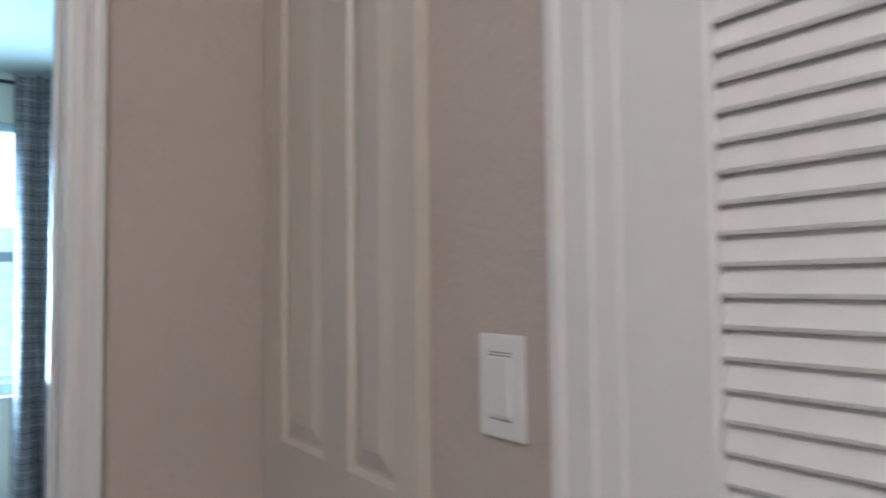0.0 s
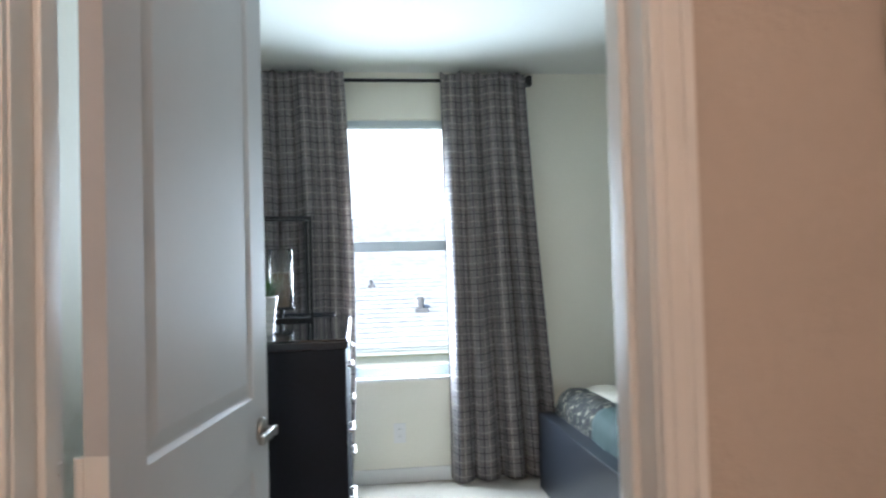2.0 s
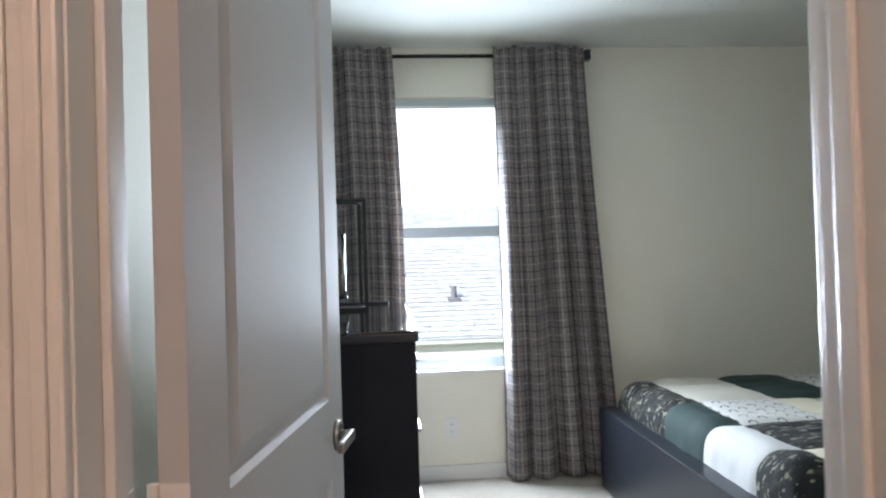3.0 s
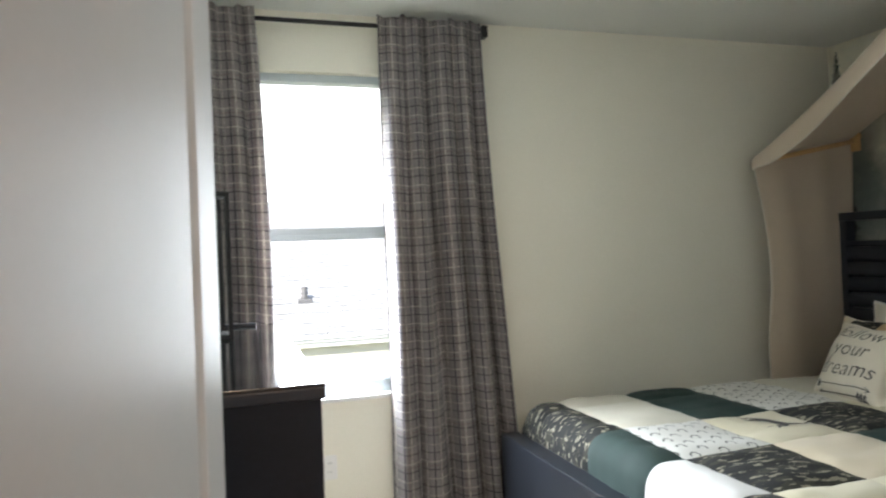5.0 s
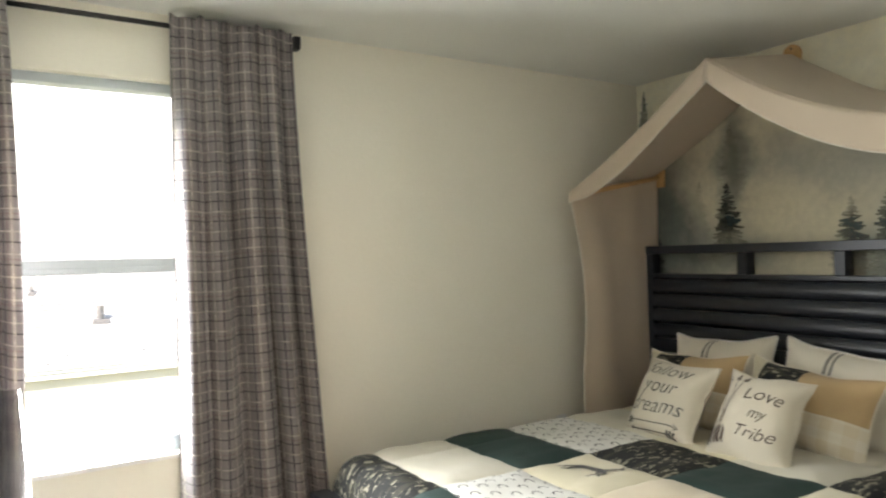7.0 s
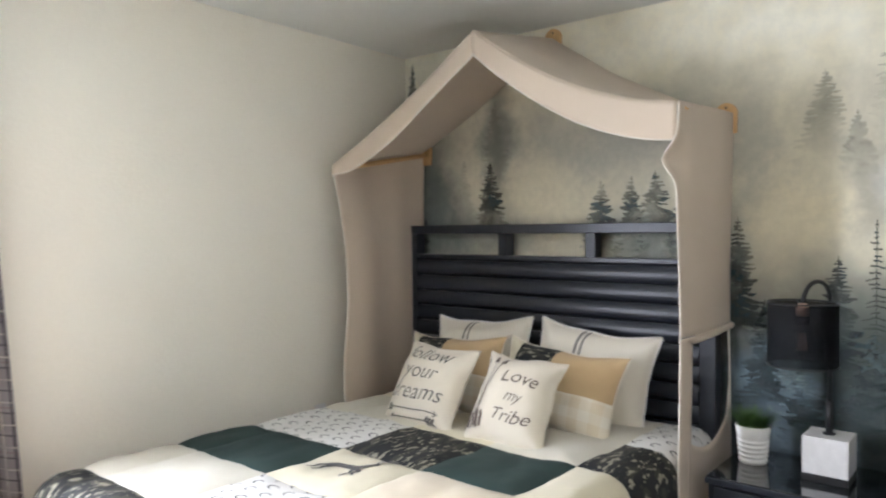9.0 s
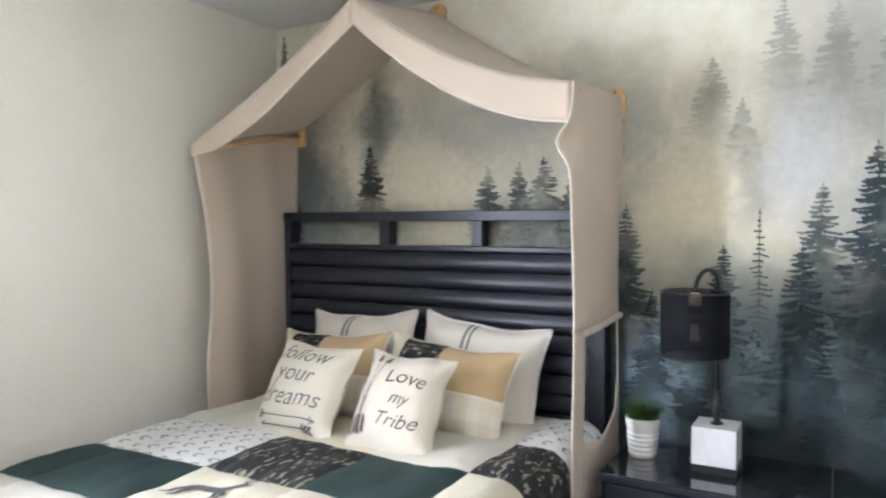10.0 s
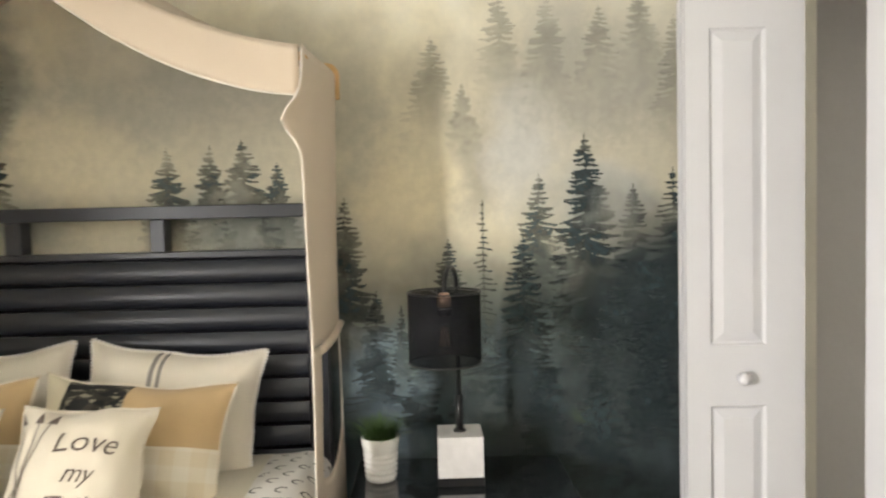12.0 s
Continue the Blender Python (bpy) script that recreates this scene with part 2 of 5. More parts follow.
def crescent_mat():
    """White cotton with small printed horseshoe arcs in rows."""
    m, nt, b = nodes_of("antler_print_cotton")
    sep = nt.nodes.new("ShaderNodeSeparateXYZ")
    nt.links.new(coords(nt), sep.inputs[0])
    row = calc(nt, "FLOOR", calc(nt, "DIVIDE", sep.outputs[0], 0.060))
    px = calc(nt, "SUBTRACT", calc(nt, "FRACT", calc(nt, "DIVIDE", sep.outputs[0], 0.060)), 0.5)
    py = calc(nt, "SUBTRACT", calc(nt, "FRACT", calc(nt, "ADD", calc(nt, "DIVIDE", sep.outputs[1], 0.078), calc(nt, "MULTIPLY", row, 0.5))), 0.5)
    r = calc(nt, "SQRT", calc(nt, "ADD", calc(nt, "POWER", px, 2), calc(nt, "POWER", py, 2)))
    ring = smooth(nt, calc(nt, "ABSOLUTE", calc(nt, "SUBTRACT", r, 0.25)), 0.03, 0.055, 1, 0)
    half = smooth(nt, calc(nt, "ADD", py, calc(nt, "MULTIPLY", px, 0.35)), -0.13, -0.08)
    c = mixc(nt, calc(nt, "MULTIPLY", ring, half), (0.66, 0.65, 0.62, 1), (0.05, 0.05, 0.05, 1))
    nt.links.new(c, b.inputs["Base Color"])
    b.inputs["Roughness"].default_value = 0.9
    bumped(nt, b, noisy(nt, coords(nt), 500, 2), 0.3, 0.001)
    return m


CRESCENT = crescent_mat()


def check_mat():
    m, nt, b = nodes_of("beige_check_cotton")
    sep = nt.nodes.new("ShaderNodeSeparateXYZ")
    nt.links.new(coords(nt), sep.inputs[0])
    s1 = smooth(nt, calc(nt, "FRACT", calc(nt, "DIVIDE", sep.outputs[0], 0.085)), 0.48, 0.52)
    s2 = smooth(nt, calc(nt, "FRACT", calc(nt, "DIVIDE", sep.outputs[2], 0.085)), 0.48, 0.52)
    f = calc(nt, "MULTIPLY", calc(nt, "ADD", s1, s2), 0.42)
    nt.links.new(mixc(nt, f, (0.74, 0.69, 0.59, 1), (0.66, 0.57, 0.42, 1)), b.inputs["Base Color"])
    b.inputs["Roughness"].default_value = 0.9
    bumped(nt, b, noisy(nt, coords(nt), 500, 2), 0.3, 0.001)
    return m


CHECK = check_mat()


VEILS = (
    # soft shapes of the print: y, z, half width, half height, colour, strength
    (-2.90, 1.93, 0.52, 0.44, (0.33, 0.325, 0.29), 0.85),
    (-2.30, 1.90, 0.18, 0.20, (0.50, 0.47, 0.38), 0.55),
    (-2.42, 1.62, 0.14, 0.26, (0.34, 0.32, 0.26), 0.70),
    (-2.62, 1.60, 0.18, 0.26, (0.52, 0.53, 0.515), 0.75),
    (-2.93, 1.40, 0.25, 0.16, (0.44, 0.47, 0.47), 0.60),
    (-2.00, 1.66, 0.14, 0.42, (0.34, 0.335, 0.285), 0.65),
    (-2.15, 1.42, 0.20, 0.26, (0.74, 0.65, 0.45), 0.70),
    (-1.25, 1.86, 0.85, 0.26, (0.38, 0.38, 0.33), 0.75),
    (-0.98, 1.58, 0.26, 0.24, (0.70, 0.64, 0.48), 0.80),
    (-1.65, 1.62, 0.30, 0.14, (0.56, 0.54, 0.43), 0.50),
    (-0.68, 1.90, 0.15, 0.36, (0.17, 0.185, 0.16), 0.85),
    (-0.14, 1.55, 0.33, 0.56, (0.085, 0.105, 0.10), 0.95),
    (-0.34, 1.45, 0.20, 0.26, (0.12, 0.145, 0.14), 0.75),
    (-0.55, 1.36, 0.48, 0.17, (0.20, 0.23, 0.21), 0.70),
    (-1.60, 1.35, 0.38, 0.16, (0.16, 0.195, 0.195), 0.75),
    (-0.50, 1.52, 0.16, 0.18, (0.44, 0.43, 0.35), 0.45),
    (-2.11, 0.78, 0.16, 0.28, (0.21, 0.28, 0.325), 0.90),
    (-2.68, 0.95, 0.14, 0.24, (0.16, 0.20, 0.205), 0.80),
    (-2.43, 0.95, 0.12, 0.28, (0.105, 0.115, 0.08), 0.60),
    (-2.62, 0.50, 0.36, 0.18, (0.008, 0.013, 0.013), 0.95),
    (-2.17, 0.86, 0.07, 0.10, (0.07, 0.095, 0.05), 0.50),
    (-2.89, 0.62, 0.09, 0.07, (0.06, 0.085, 0.03), 0.60),
    (-3.16, 0.90, 0.24, 0.50, (0.016, 0.024, 0.024), 0.75),
)


def mural_mat():
    """A printed misty forest: pale warm sky, drifting fog, dark wood below."""
    m, nt, b = nodes_of("forest_mural_paper")
    co = coords(nt)
    sep = nt.nodes.new("ShaderNodeSeparateXYZ")
    nt.links.new(co, sep.inputs[0])
    fog, wisp, grain = noisy(nt, co, 2.2, 4, 0.55), noisy(nt, co, 6.0, 6, 0.62), noisy(nt, co, 24, 6, 0.65)
    drift, curl = noisy(nt, co, 2.9, 5, 0.6), noisy(nt, co, 9.0, 4, 0.6)
    # the shapes are drawn on a drifting grid, so that no outline is round
    y = calc(nt, "ADD", sep.outputs[1], calc(nt, "ADD", calc(nt, "MULTIPLY_ADD", drift, 0.36, -0.18), calc(nt, "MULTIPLY_ADD", curl, 0.14, -0.07)))
    z = calc(nt, "ADD", sep.outputs[2], calc(nt, "ADD", calc(nt, "MULTIPLY_ADD", fog, 0.44, -0.22), calc(nt, "MULTIPLY_ADD", wisp, 0.14, -0.07)))
    c = mixc(nt, smooth(nt, fog, 0.34, 0.66), (0.56, 0.52, 0.40, 1), (0.70, 0.645, 0.48, 1))
    top = mixc(nt, smooth(nt, wisp, 0.3, 0.7), (0.76, 0.71, 0.55, 1), (0.84, 0.81, 0.68, 1))
    c = mixc(nt, smooth(nt, z, 1.88, 2.25), c, top)
    # the wood: higher towards the closet, with a long soft upper edge
    foliage = calc(nt, "ADD", calc(nt, "MULTIPLY", curl, 0.5), calc(nt, "MULTIPLY", grain, 0.5))
    low = mixc(nt, smooth(nt, foliage, 0.36, 0.66), (0.034, 0.050, 0.056, 1), (0.009, 0.017, 0.021, 1))
    low = mixc(nt, calc(nt, "MULTIPLY", smooth(nt, wisp, 0.45, 0.70), 0.45), low, (0.090, 0.128, 0.146, 1))
    edge = calc(nt, "ADD", z, calc(nt, "MULTIPLY", y, 0.22))
    early = 16
    for k, (y0, z0, ry, rz, col, amount) in enumerate(VEILS):
        if k == early:
            c = mixc(nt, smooth(nt, edge, 0.36, 0.92, 1, 0), c, low)
        dy = calc(nt, "MULTIPLY", calc(nt, "SUBTRACT", y, y0), 1 / ry)
        dz = calc(nt, "MULTIPLY", calc(nt, "SUBTRACT", z, z0), 1 / rz)
        d = calc(nt, "SQRT", calc(nt, "ADD", calc(nt, "MULTIPLY", dy, dy), calc(nt, "MULTIPLY", dz, dz)))
        f = calc(nt, "MULTIPLY", smooth(nt, d, 0.25, 1.25, amount, 0), smooth(nt, wisp, 0.22, 0.55, 0.72, 1.0))
        c = mixc(nt, f, c, (*col, 1))
    c = mixc(nt, calc(nt, "MULTIPLY", smooth(nt, grain, 0.35, 0.65, 0.0, 0.10), 1.0), c, (0.05, 0.055, 0.05, 1))
    nt.links.new(c, b.inputs["Base Color"])
    b.inputs["Roughness"].default_value = 0.72
    bumped(nt, b, noisy(nt, co, 60, 3), 0.2, 0.002)
    return m


MURAL = mural_mat()


def painted_tree_mat(name, col, strength, fade):
    """Printed conifer, dissolving into fog towards its foot."""
    m, nt, b = nodes_of(name)
    co, gen = coords(nt), coords(nt, "Generated")
    sep = nt.nodes.new("ShaderNodeSeparateXYZ")
    nt.links.new(gen, sep.inputs[0])
    g1, g2 = noisy(nt, co, 34, 5, 0.7), noisy(nt, co, 9, 3)
    nt.links.new(mixc(nt, smooth(nt, g1, 0.32, 0.68), rgb(col, 0.6), rgb(col, 1.5)), b.inputs["Base Color"])
    b.inputs["Roughness"].default_value = 0.72
    a = smooth(nt, calc(nt, "ADD", sep.outputs[2], calc(nt, "MULTIPLY", calc(nt, "SUBTRACT", g2, 0.5), 0.5)), 0.0, fade)
    haze = noisy(nt, nt.nodes.new("ShaderNodeNewGeometry").outputs["Position"], 4.2, 4, 0.55)
    a = calc(nt, "MULTIPLY", a, smooth(nt, haze, 0.42, 0.66, 1.0, 0.35))
    a = calc(nt, "MULTIPLY", a, calc(nt, "MULTIPLY", smooth(nt, g1, 0.28, 0.50, 0.75, 1.0), strength))
    nt.links.new(a, b.inputs["Alpha"])
    return m


TREEDARK = painted_tree_mat("mural_tree_near", (0.022, 0.039, 0.043), 0.90, 0.55)
TREEMID = painted_tree_mat("mural_tree_middle", (0.070, 0.095, 0.092), 0.78, 0.7)
TREEFAR = painted_tree_mat("mural_tree_far", (0.20, 0.21, 0.18), 0.42, 1.1)

# ---- builders ----
def box(bm, x0, x1, y0, y1, z0, z1, bev=0.0, seg=2):
    r = bmesh.ops.create_cube(bm, size=1.0)
    vs = r["verts"]
    bmesh.ops.scale(bm, vec=(abs(x1 - x0), abs(y1 - y0), abs(z1 - z0)), verts=vs)
    bmesh.ops.translate(bm, vec=((x0 + x1) / 2, (y0 + y1) / 2, (z0 + z1) / 2), verts=vs)
    if bev:
        es = list({e for v in vs for e in v.link_edges})
        bmesh.ops.bevel(bm, geom=es, offset=bev, segments=seg, affect="EDGES", profile=0.6)
    return bm


def rod(bm, a, b, r, r2=None, n=16):
    a, b = Vector(a), Vector(b)
    d = b - a
    m = Matrix.Translation((a + b) / 2) @ d.to_track_quat("Z", "Y").to_matrix().to_4x4()
    bmesh.ops.create_cone(bm, cap_ends=True, segments=n, radius1=r, radius2=r if r2 is None else r2, depth=d.length, matrix=m)
    return bm


def lathe(bm, profile, n=40, centre=(0, 0, 0)):
    rings = []
    for r, z in profile:
        rings.append([bm.verts.new((centre[0] + r * math.cos(2 * math.pi * k / n), centre[1] + r * math.sin(2 * math.pi * k / n), centre[2] + z)) for k in range(n)])
    for a, b in zip(rings, rings[1:]):
        for k in range(n):
            bm.faces.new((a[k], a[(k + 1) % n], b[(k + 1) % n], b[k]))
    return bm


def sheet(bm, nu, nv, fn, uvfn=None):
    """A grid of faces: fn(u, v) gives the place for u and v from 0 to 1."""
    grid = [[bm.verts.new(fn(i / nu, j / nv)) for i in range(nu + 1)] for j in range(nv + 1)]
    layer = bm.loops.layers.uv.verify() if uvfn else None
    for j in range(nv):
        for i in range(nu):
            f = bm.faces.new((grid[j][i], grid[j][i + 1], grid[j + 1][i + 1], grid[j + 1][i]))
            if layer:
                for lp, (a, b) in zip(f.loops, ((i, j), (i + 1, j), (i + 1, j + 1), (i, j + 1))):
                    lp[layer].uv = uvfn(a / nu, b / nv)
    return grid


def tube(bm, pts, r, n=10):
    rings = []
    pts = [Vector(p) for p in pts]
    for k, p in enumerate(pts):
        d = (pts[min(k + 1, len(pts) - 1)] - pts[max(k - 1, 0)]).normalized()
        q = d.to_track_quat("Z", "Y")
        rings.append([bm.verts.new(p + q @ Vector((r * math.cos(2 * math.pi * i / n), r * math.sin(2 * math.pi * i / n), 0))) for i in range(n)])
    for a, b in zip(rings, rings[1:]):
        for i in range(n):
            bm.faces.new((a[i], a[(i + 1) % n], b[(i + 1) % n], b[i]))
    bm.faces.new(rings[0][::-1])
    bm.faces.new(rings[-1])
    return bm


def new_bm():
    return bmesh.new()


def part(name, bm, material, parent=None, label="", soft=False):
    me = bpy.data.meshes.new(name)
    bmesh.ops.recalc_face_normals(bm, faces=bm.faces)
    bm.to_mesh(me)
    bm.free()
    me.materials.append(material)
    if soft is not None:
        for p in me.polygons:
            p.use_smooth = soft
    ob = new(name, me)
    if parent is not None:
        ob.parent = parent
    if label:
        tagged(ob, label)
    return ob


def thing(name, label, category, m=None, group=""):
    e = new(name)
    e.empty_display_size = 0.1
    if m is not None:
        e.matrix_basis = m
    return tagged(e, label, category, group)


def structure(name, bm, material, label="", soft=False):
    return tagged(part(name, bm, material, None, "", soft), label, "", "", "structure")


def slab(name, material, label, *boxes):
    bm = new_bm()
    for b in boxes:
        box(bm, *b)
    return structure(name, bm, material, label)


# ---- the rooms ----
X0, YD, YH, XH, YC = -3.98, -3.17, -3.30, -2.57, -3.45
slab("floor", CARPET, "beige cut pile carpet on the floor", (X0 - 0.2, 0.2, -6.6, 0.16, -0.1, 0.0))
slab("ceiling", CEIL, "white textured ceiling", (X0 - 0.2, 0.2, -6.6, 0.16, 2.44, 2.54))
WX0, WX1, WZ0, WZ1 = -3.56, -2.62, 0.60, 2.16
slab("wall_window", WALL, "off-white textured wall with the window", (X0, WX0, 0.0, 0.15, 0, 2.44), (WX1, 0.0, 0.0, 0.15, 0, 2.44), (WX0, WX1, 0.0, 0.15, 0, WZ0), (WX0, WX1, 0.0, 0.15, WZ1, 2.44))
slab("wall_dresser", WALL, "off-white textured wall behind the dresser", (X0 - 0.15, X0, YH, 0.15, 0, 2.44))
mural = slab("wall_mural", MURAL, "wall papered with a misty pine forest mural", (0.0, 0.14, -6.6, 0.15, 0, 2.44))
JL, JR, DH = -3.722, -2.940, 2.045
slab("wall_door", WALL, "off-white wall round the bedroom door", (X0, JL - 0.02, YH + 0.01, YD, 0, 2.44), (JR + 0.02, -2.2, YH + 0.01, YD, 0, 2.44), (JL - 0.02, JR + 0.02, YH + 0.01, YD, DH + 0.02, 2.44))
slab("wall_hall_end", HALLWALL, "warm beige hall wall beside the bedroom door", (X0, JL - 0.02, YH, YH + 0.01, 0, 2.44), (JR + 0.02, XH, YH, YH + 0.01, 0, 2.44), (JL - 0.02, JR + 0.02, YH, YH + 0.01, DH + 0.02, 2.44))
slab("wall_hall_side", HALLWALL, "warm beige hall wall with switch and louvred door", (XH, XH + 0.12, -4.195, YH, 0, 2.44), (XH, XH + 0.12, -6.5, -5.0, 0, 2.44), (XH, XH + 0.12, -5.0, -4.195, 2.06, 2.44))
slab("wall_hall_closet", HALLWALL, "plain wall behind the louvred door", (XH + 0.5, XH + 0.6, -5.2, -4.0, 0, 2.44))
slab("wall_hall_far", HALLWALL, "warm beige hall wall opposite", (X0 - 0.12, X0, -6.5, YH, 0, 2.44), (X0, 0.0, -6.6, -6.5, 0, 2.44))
slab("wall_closet", WALL, "off-white wall with the closet opening", (-2.2, -2.08, YC, YH + 0.01, 0, 2.44), (-2.2, -1.50, YC - 0.1, YC, 0, 2.44), (-0.30, 0.0, YC - 0.1, YC, 0, 2.44), (-1.50, -0.30, YC - 0.1, YC, 2.06, 2.44))
slab("wall_closet_inside", CLOSETWALL, "grey painted inside of the closet", (-1.9, 0.0, -4.1, -4.0, 0, 2.44), (-1.9, -1.8, -4.0, YC - 0.1, 0, 2.44), (-0.012, -0.002, -4.0, YC - 0.1, 0, 2.44))
# a drywall corner bead of the ceiling line is plain; baseboards
bm = new_bm()
for b in ((X0, 0.0, -0.014, 0.0, 0, 0.085), (X0, X0 + 0.014, YD, -0.014, 0, 0.085), (-0.014, 0.0, YC, -0.014, 0, 0.085), (JR + 0.09, -2.2, YD, YD + 0.014, 0, 0.085)):
    box(bm, *b, bev=0.004)
structure("baseboard", bm, TRIM, "white painted baseboard")


def casing(bm, x0, x1, z1, y, out, w=0.062, t=0.016):
    """Moulded trim on three sides of an opening, on the wall face at y."""
    def strip(a0, a1, c0, c1):
        lo, hi = sorted((y, y + out * t))
        box(bm, a0, a1, lo, hi, c0, c1, 0.004)
    strip(x0 - w, x0 - 0.003, 0, z1 + w)
    strip(x1 + 0.003, x1 + w, 0, z1 + w)
    strip(x0 - 0.003, x1 + 0.003, z1 + 0.003, z1 + w)
    for a, s in ((x0, -1), (x1, 1)):
        lo, hi = sorted((y + out * t, y + out * (t + 0.007)))
        box(bm, min(a + s * 0.016, a + s * 0.030), max(a + s * 0.016, a + s * 0.030), lo, hi, 0, z1 + 0.012, 0.003)
        box(bm, min(a + s * 0.044, a + s * (w - 0.002)), max(a + s * 0.044, a + s * (w - 0.002)), lo, hi, 0, z1 + 0.012, 0.003)


# bedroom doorway: jambs, stops, trim
bm = new_bm()
box(bm, JL - 0.02, JL, YH - 0.002, YD + 0.002, 0, DH, 0.002)
box(bm, JR, JR + 0.02, YH - 0.002, YD + 0.002, 0, DH, 0.002)
box(bm, JL - 0.02, JR + 0.02, YH - 0.002, YD + 0.002, DH, DH + 0.02, 0.002)
box(bm, JL, JL + 0.011, YD - 0.075, YD - 0.04, 0, DH, 0.003)
box(bm, JR - 0.011, JR, YD - 0.075, YD - 0.04, 0, DH, 0.003)
structure("trim_doorway", bm, TRIM, "white painted door jambs and stops")
bm = new_bm()
casing(bm, JL, JR, DH, YH, -1)
structure("trim_hall", bm, TRIM, "white moulded door casing on the hall side")
bm = new_bm()
casing(bm, JL, JR, DH, YD, 1)
structure("trim_bedroom", bm, TRIM, "white moulded door casing on the bedroom side")


def raised_panel(bm, a0, a1, z0, z1, face, s, depth=0.009, w=0.03):
    """A moulded raised field on the face y=face, s=+1 or -1 outwards: recessed bevel round a flat field."""
    def ring(i, y):
        return [bm.verts.new(p) for p in ((a0 + i, y, z0 + i), (a1 - i, y, z0 + i), (a1 - i, y, z1 - i), (a0 + i, y, z1 - i))]
    rs = [ring(0, face), ring(0.008, face - s * depth), ring(0.014, face - s * depth), ring(w + 0.012, face - s * 0.001), ]
    for a, b in zip(rs, rs[1:]):
        for k in range(4):
            bm.faces.new((a[k], a[(k + 1) % 4], b[(k + 1) % 4], b[k]))
    bm.faces.new(rs[-1])


def panel_leaf(w, h, t, fields):
    """A door leaf from x=0 to w, with moulded fields cut into both faces; y=0 is the middle."""
    bm = new_bm()
    xs = sorted({0, w, *[f[0] for f in fields], *[f[1] for f in fields]})
    zs = sorted({0, h, *[f[2] for f in fields], *[f[3] for f in fields]})
    for s in (1, -1):
        y = s * t / 2
        for x0, x1 in zip(xs, xs[1:]):
            for z0, z1 in zip(zs, zs[1:]):
                if any(f[0] <= x0 and x1 <= f[1] and f[2] <= z0 and z1 <= f[3] for f in fields):
                    continue
                vs = [bm.verts.new(p) for p in ((x0, y, z0), (x1, y, z0), (x1, y, z1), (x0, y, z1))]
                bm.faces.new(vs)
        for f in fields:
            raised_panel(bm, *f, y, s)
    for a, b in (((0, 0), (w, 0)), ((w, 0), (w, h)), ((w, h), (0, h)), ((0, h), (0, 0))):
        bm.faces.new([bm.verts.new(p) for p in ((a[0], -t / 2, a[1]), (b[0], -t / 2, b[1]), (b[0], t / 2, b[1]), (a[0], t / 2, a[1]))])
    bmesh.ops.remove_doubles(bm, verts=bm.verts, dist=0.0003)
    return bm


# bedroom door, open into the room
DW = 0.775
HGX, HGY = JL + 0.040, YD + 0.012
ang = math.degrees(math.atan2(-2.395 - HGY, -3.565 - HGX))
door = thing("door_1", "white two-panel moulded door standing open into the bedroom", "door", pose(HGX, HGY, 0.012, 0, 0, ang))
tagged(door, kind="structure")
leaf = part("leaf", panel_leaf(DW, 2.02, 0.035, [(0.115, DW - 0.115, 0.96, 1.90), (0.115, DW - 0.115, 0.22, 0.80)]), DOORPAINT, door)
HX, HZ = DW - 0.062, 0.875
for s in (1, -1):
    bm = new_bm()
    rod(bm, (HX, s * 0.0176, HZ), (HX, s * 0.028, HZ), 0.032, 0.029, 32)
    rod(bm, (HX, s * 0.028, HZ), (HX, s * 0.056, HZ), 0.011)
    part("rosette", bm, NICKEL, door, "round satin nickel rose", True)
    bm = new_bm()
    box(bm, HX - 0.105, HX + 0.013, s * 0.050 - 0.006, s * 0.050 + 0.008, HZ - 0.011, HZ + 0.011, 0.005, 3)
    part("door_handle", bm, NICKEL, door, "satin nickel lever handle", True)
bm = new_bm()
box(bm, DW - 0.0005, DW + 0.0015, -0.012, 0.012, HZ - 0.03, HZ + 0.03)
part("latch_plate", bm, NICKEL, door)
for hz in (0.22, 0.96, 1.78):
    bm = new_bm()
    rod(bm, (-0.006, 0.021, hz - 0.045), (-0.006, 0.021, hz + 0.045), 0.0065)
    box(bm, -0.0018, 0.0, -0.018, 0.016, hz - 0.045, hz + 0.045)
    part("hinge", bm, TRIM, door, "painted butt hinge")
HINGEJ = new_bm()
for hz in (0.232, 0.972, 1.792):
    box(HINGEJ, JL, JL + 0.002, YD - 0.036, YD - 0.001, hz - 0.045, hz + 0.045, 0.0009, 1)
    for dz in (-0.03, 0.0, 0.03):
        rod(HINGEJ, (JL + 0.001, YD - 0.02 + 0.006 * (dz != 0), hz + dz), (JL + 0.0032, YD - 0.02 + 0.006 * (dz != 0), hz + dz), 0.003, None, 10)
structure("trim_hinge_leaf", HINGEJ, TRIM, "painted hinge leaves on the jamb")

# hall: narrow panel door, switch, louvred door
hd = thing("door_2", "white panelled door in the hall beside the switch", "door", pose(XH - 0.012, YH - 0.006, 0.012, 0, 0, -90))
tagged(hd, kind="structure")
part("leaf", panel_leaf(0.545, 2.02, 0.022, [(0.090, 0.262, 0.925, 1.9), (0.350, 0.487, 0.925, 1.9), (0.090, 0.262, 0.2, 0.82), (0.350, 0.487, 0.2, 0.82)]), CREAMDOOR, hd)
sw = thing("light_switch", "white rocker light switch on the beige hall wall", "switch", pose(XH, -4.0, 1.102, 0, 0, -90))
bm = new_bm()
box(bm, -0.039, 0.039, -0.006, 0.0, -0.060, 0.060, 0.003)
part("plate", bm, PLASTIC, sw)
bm = new_bm()
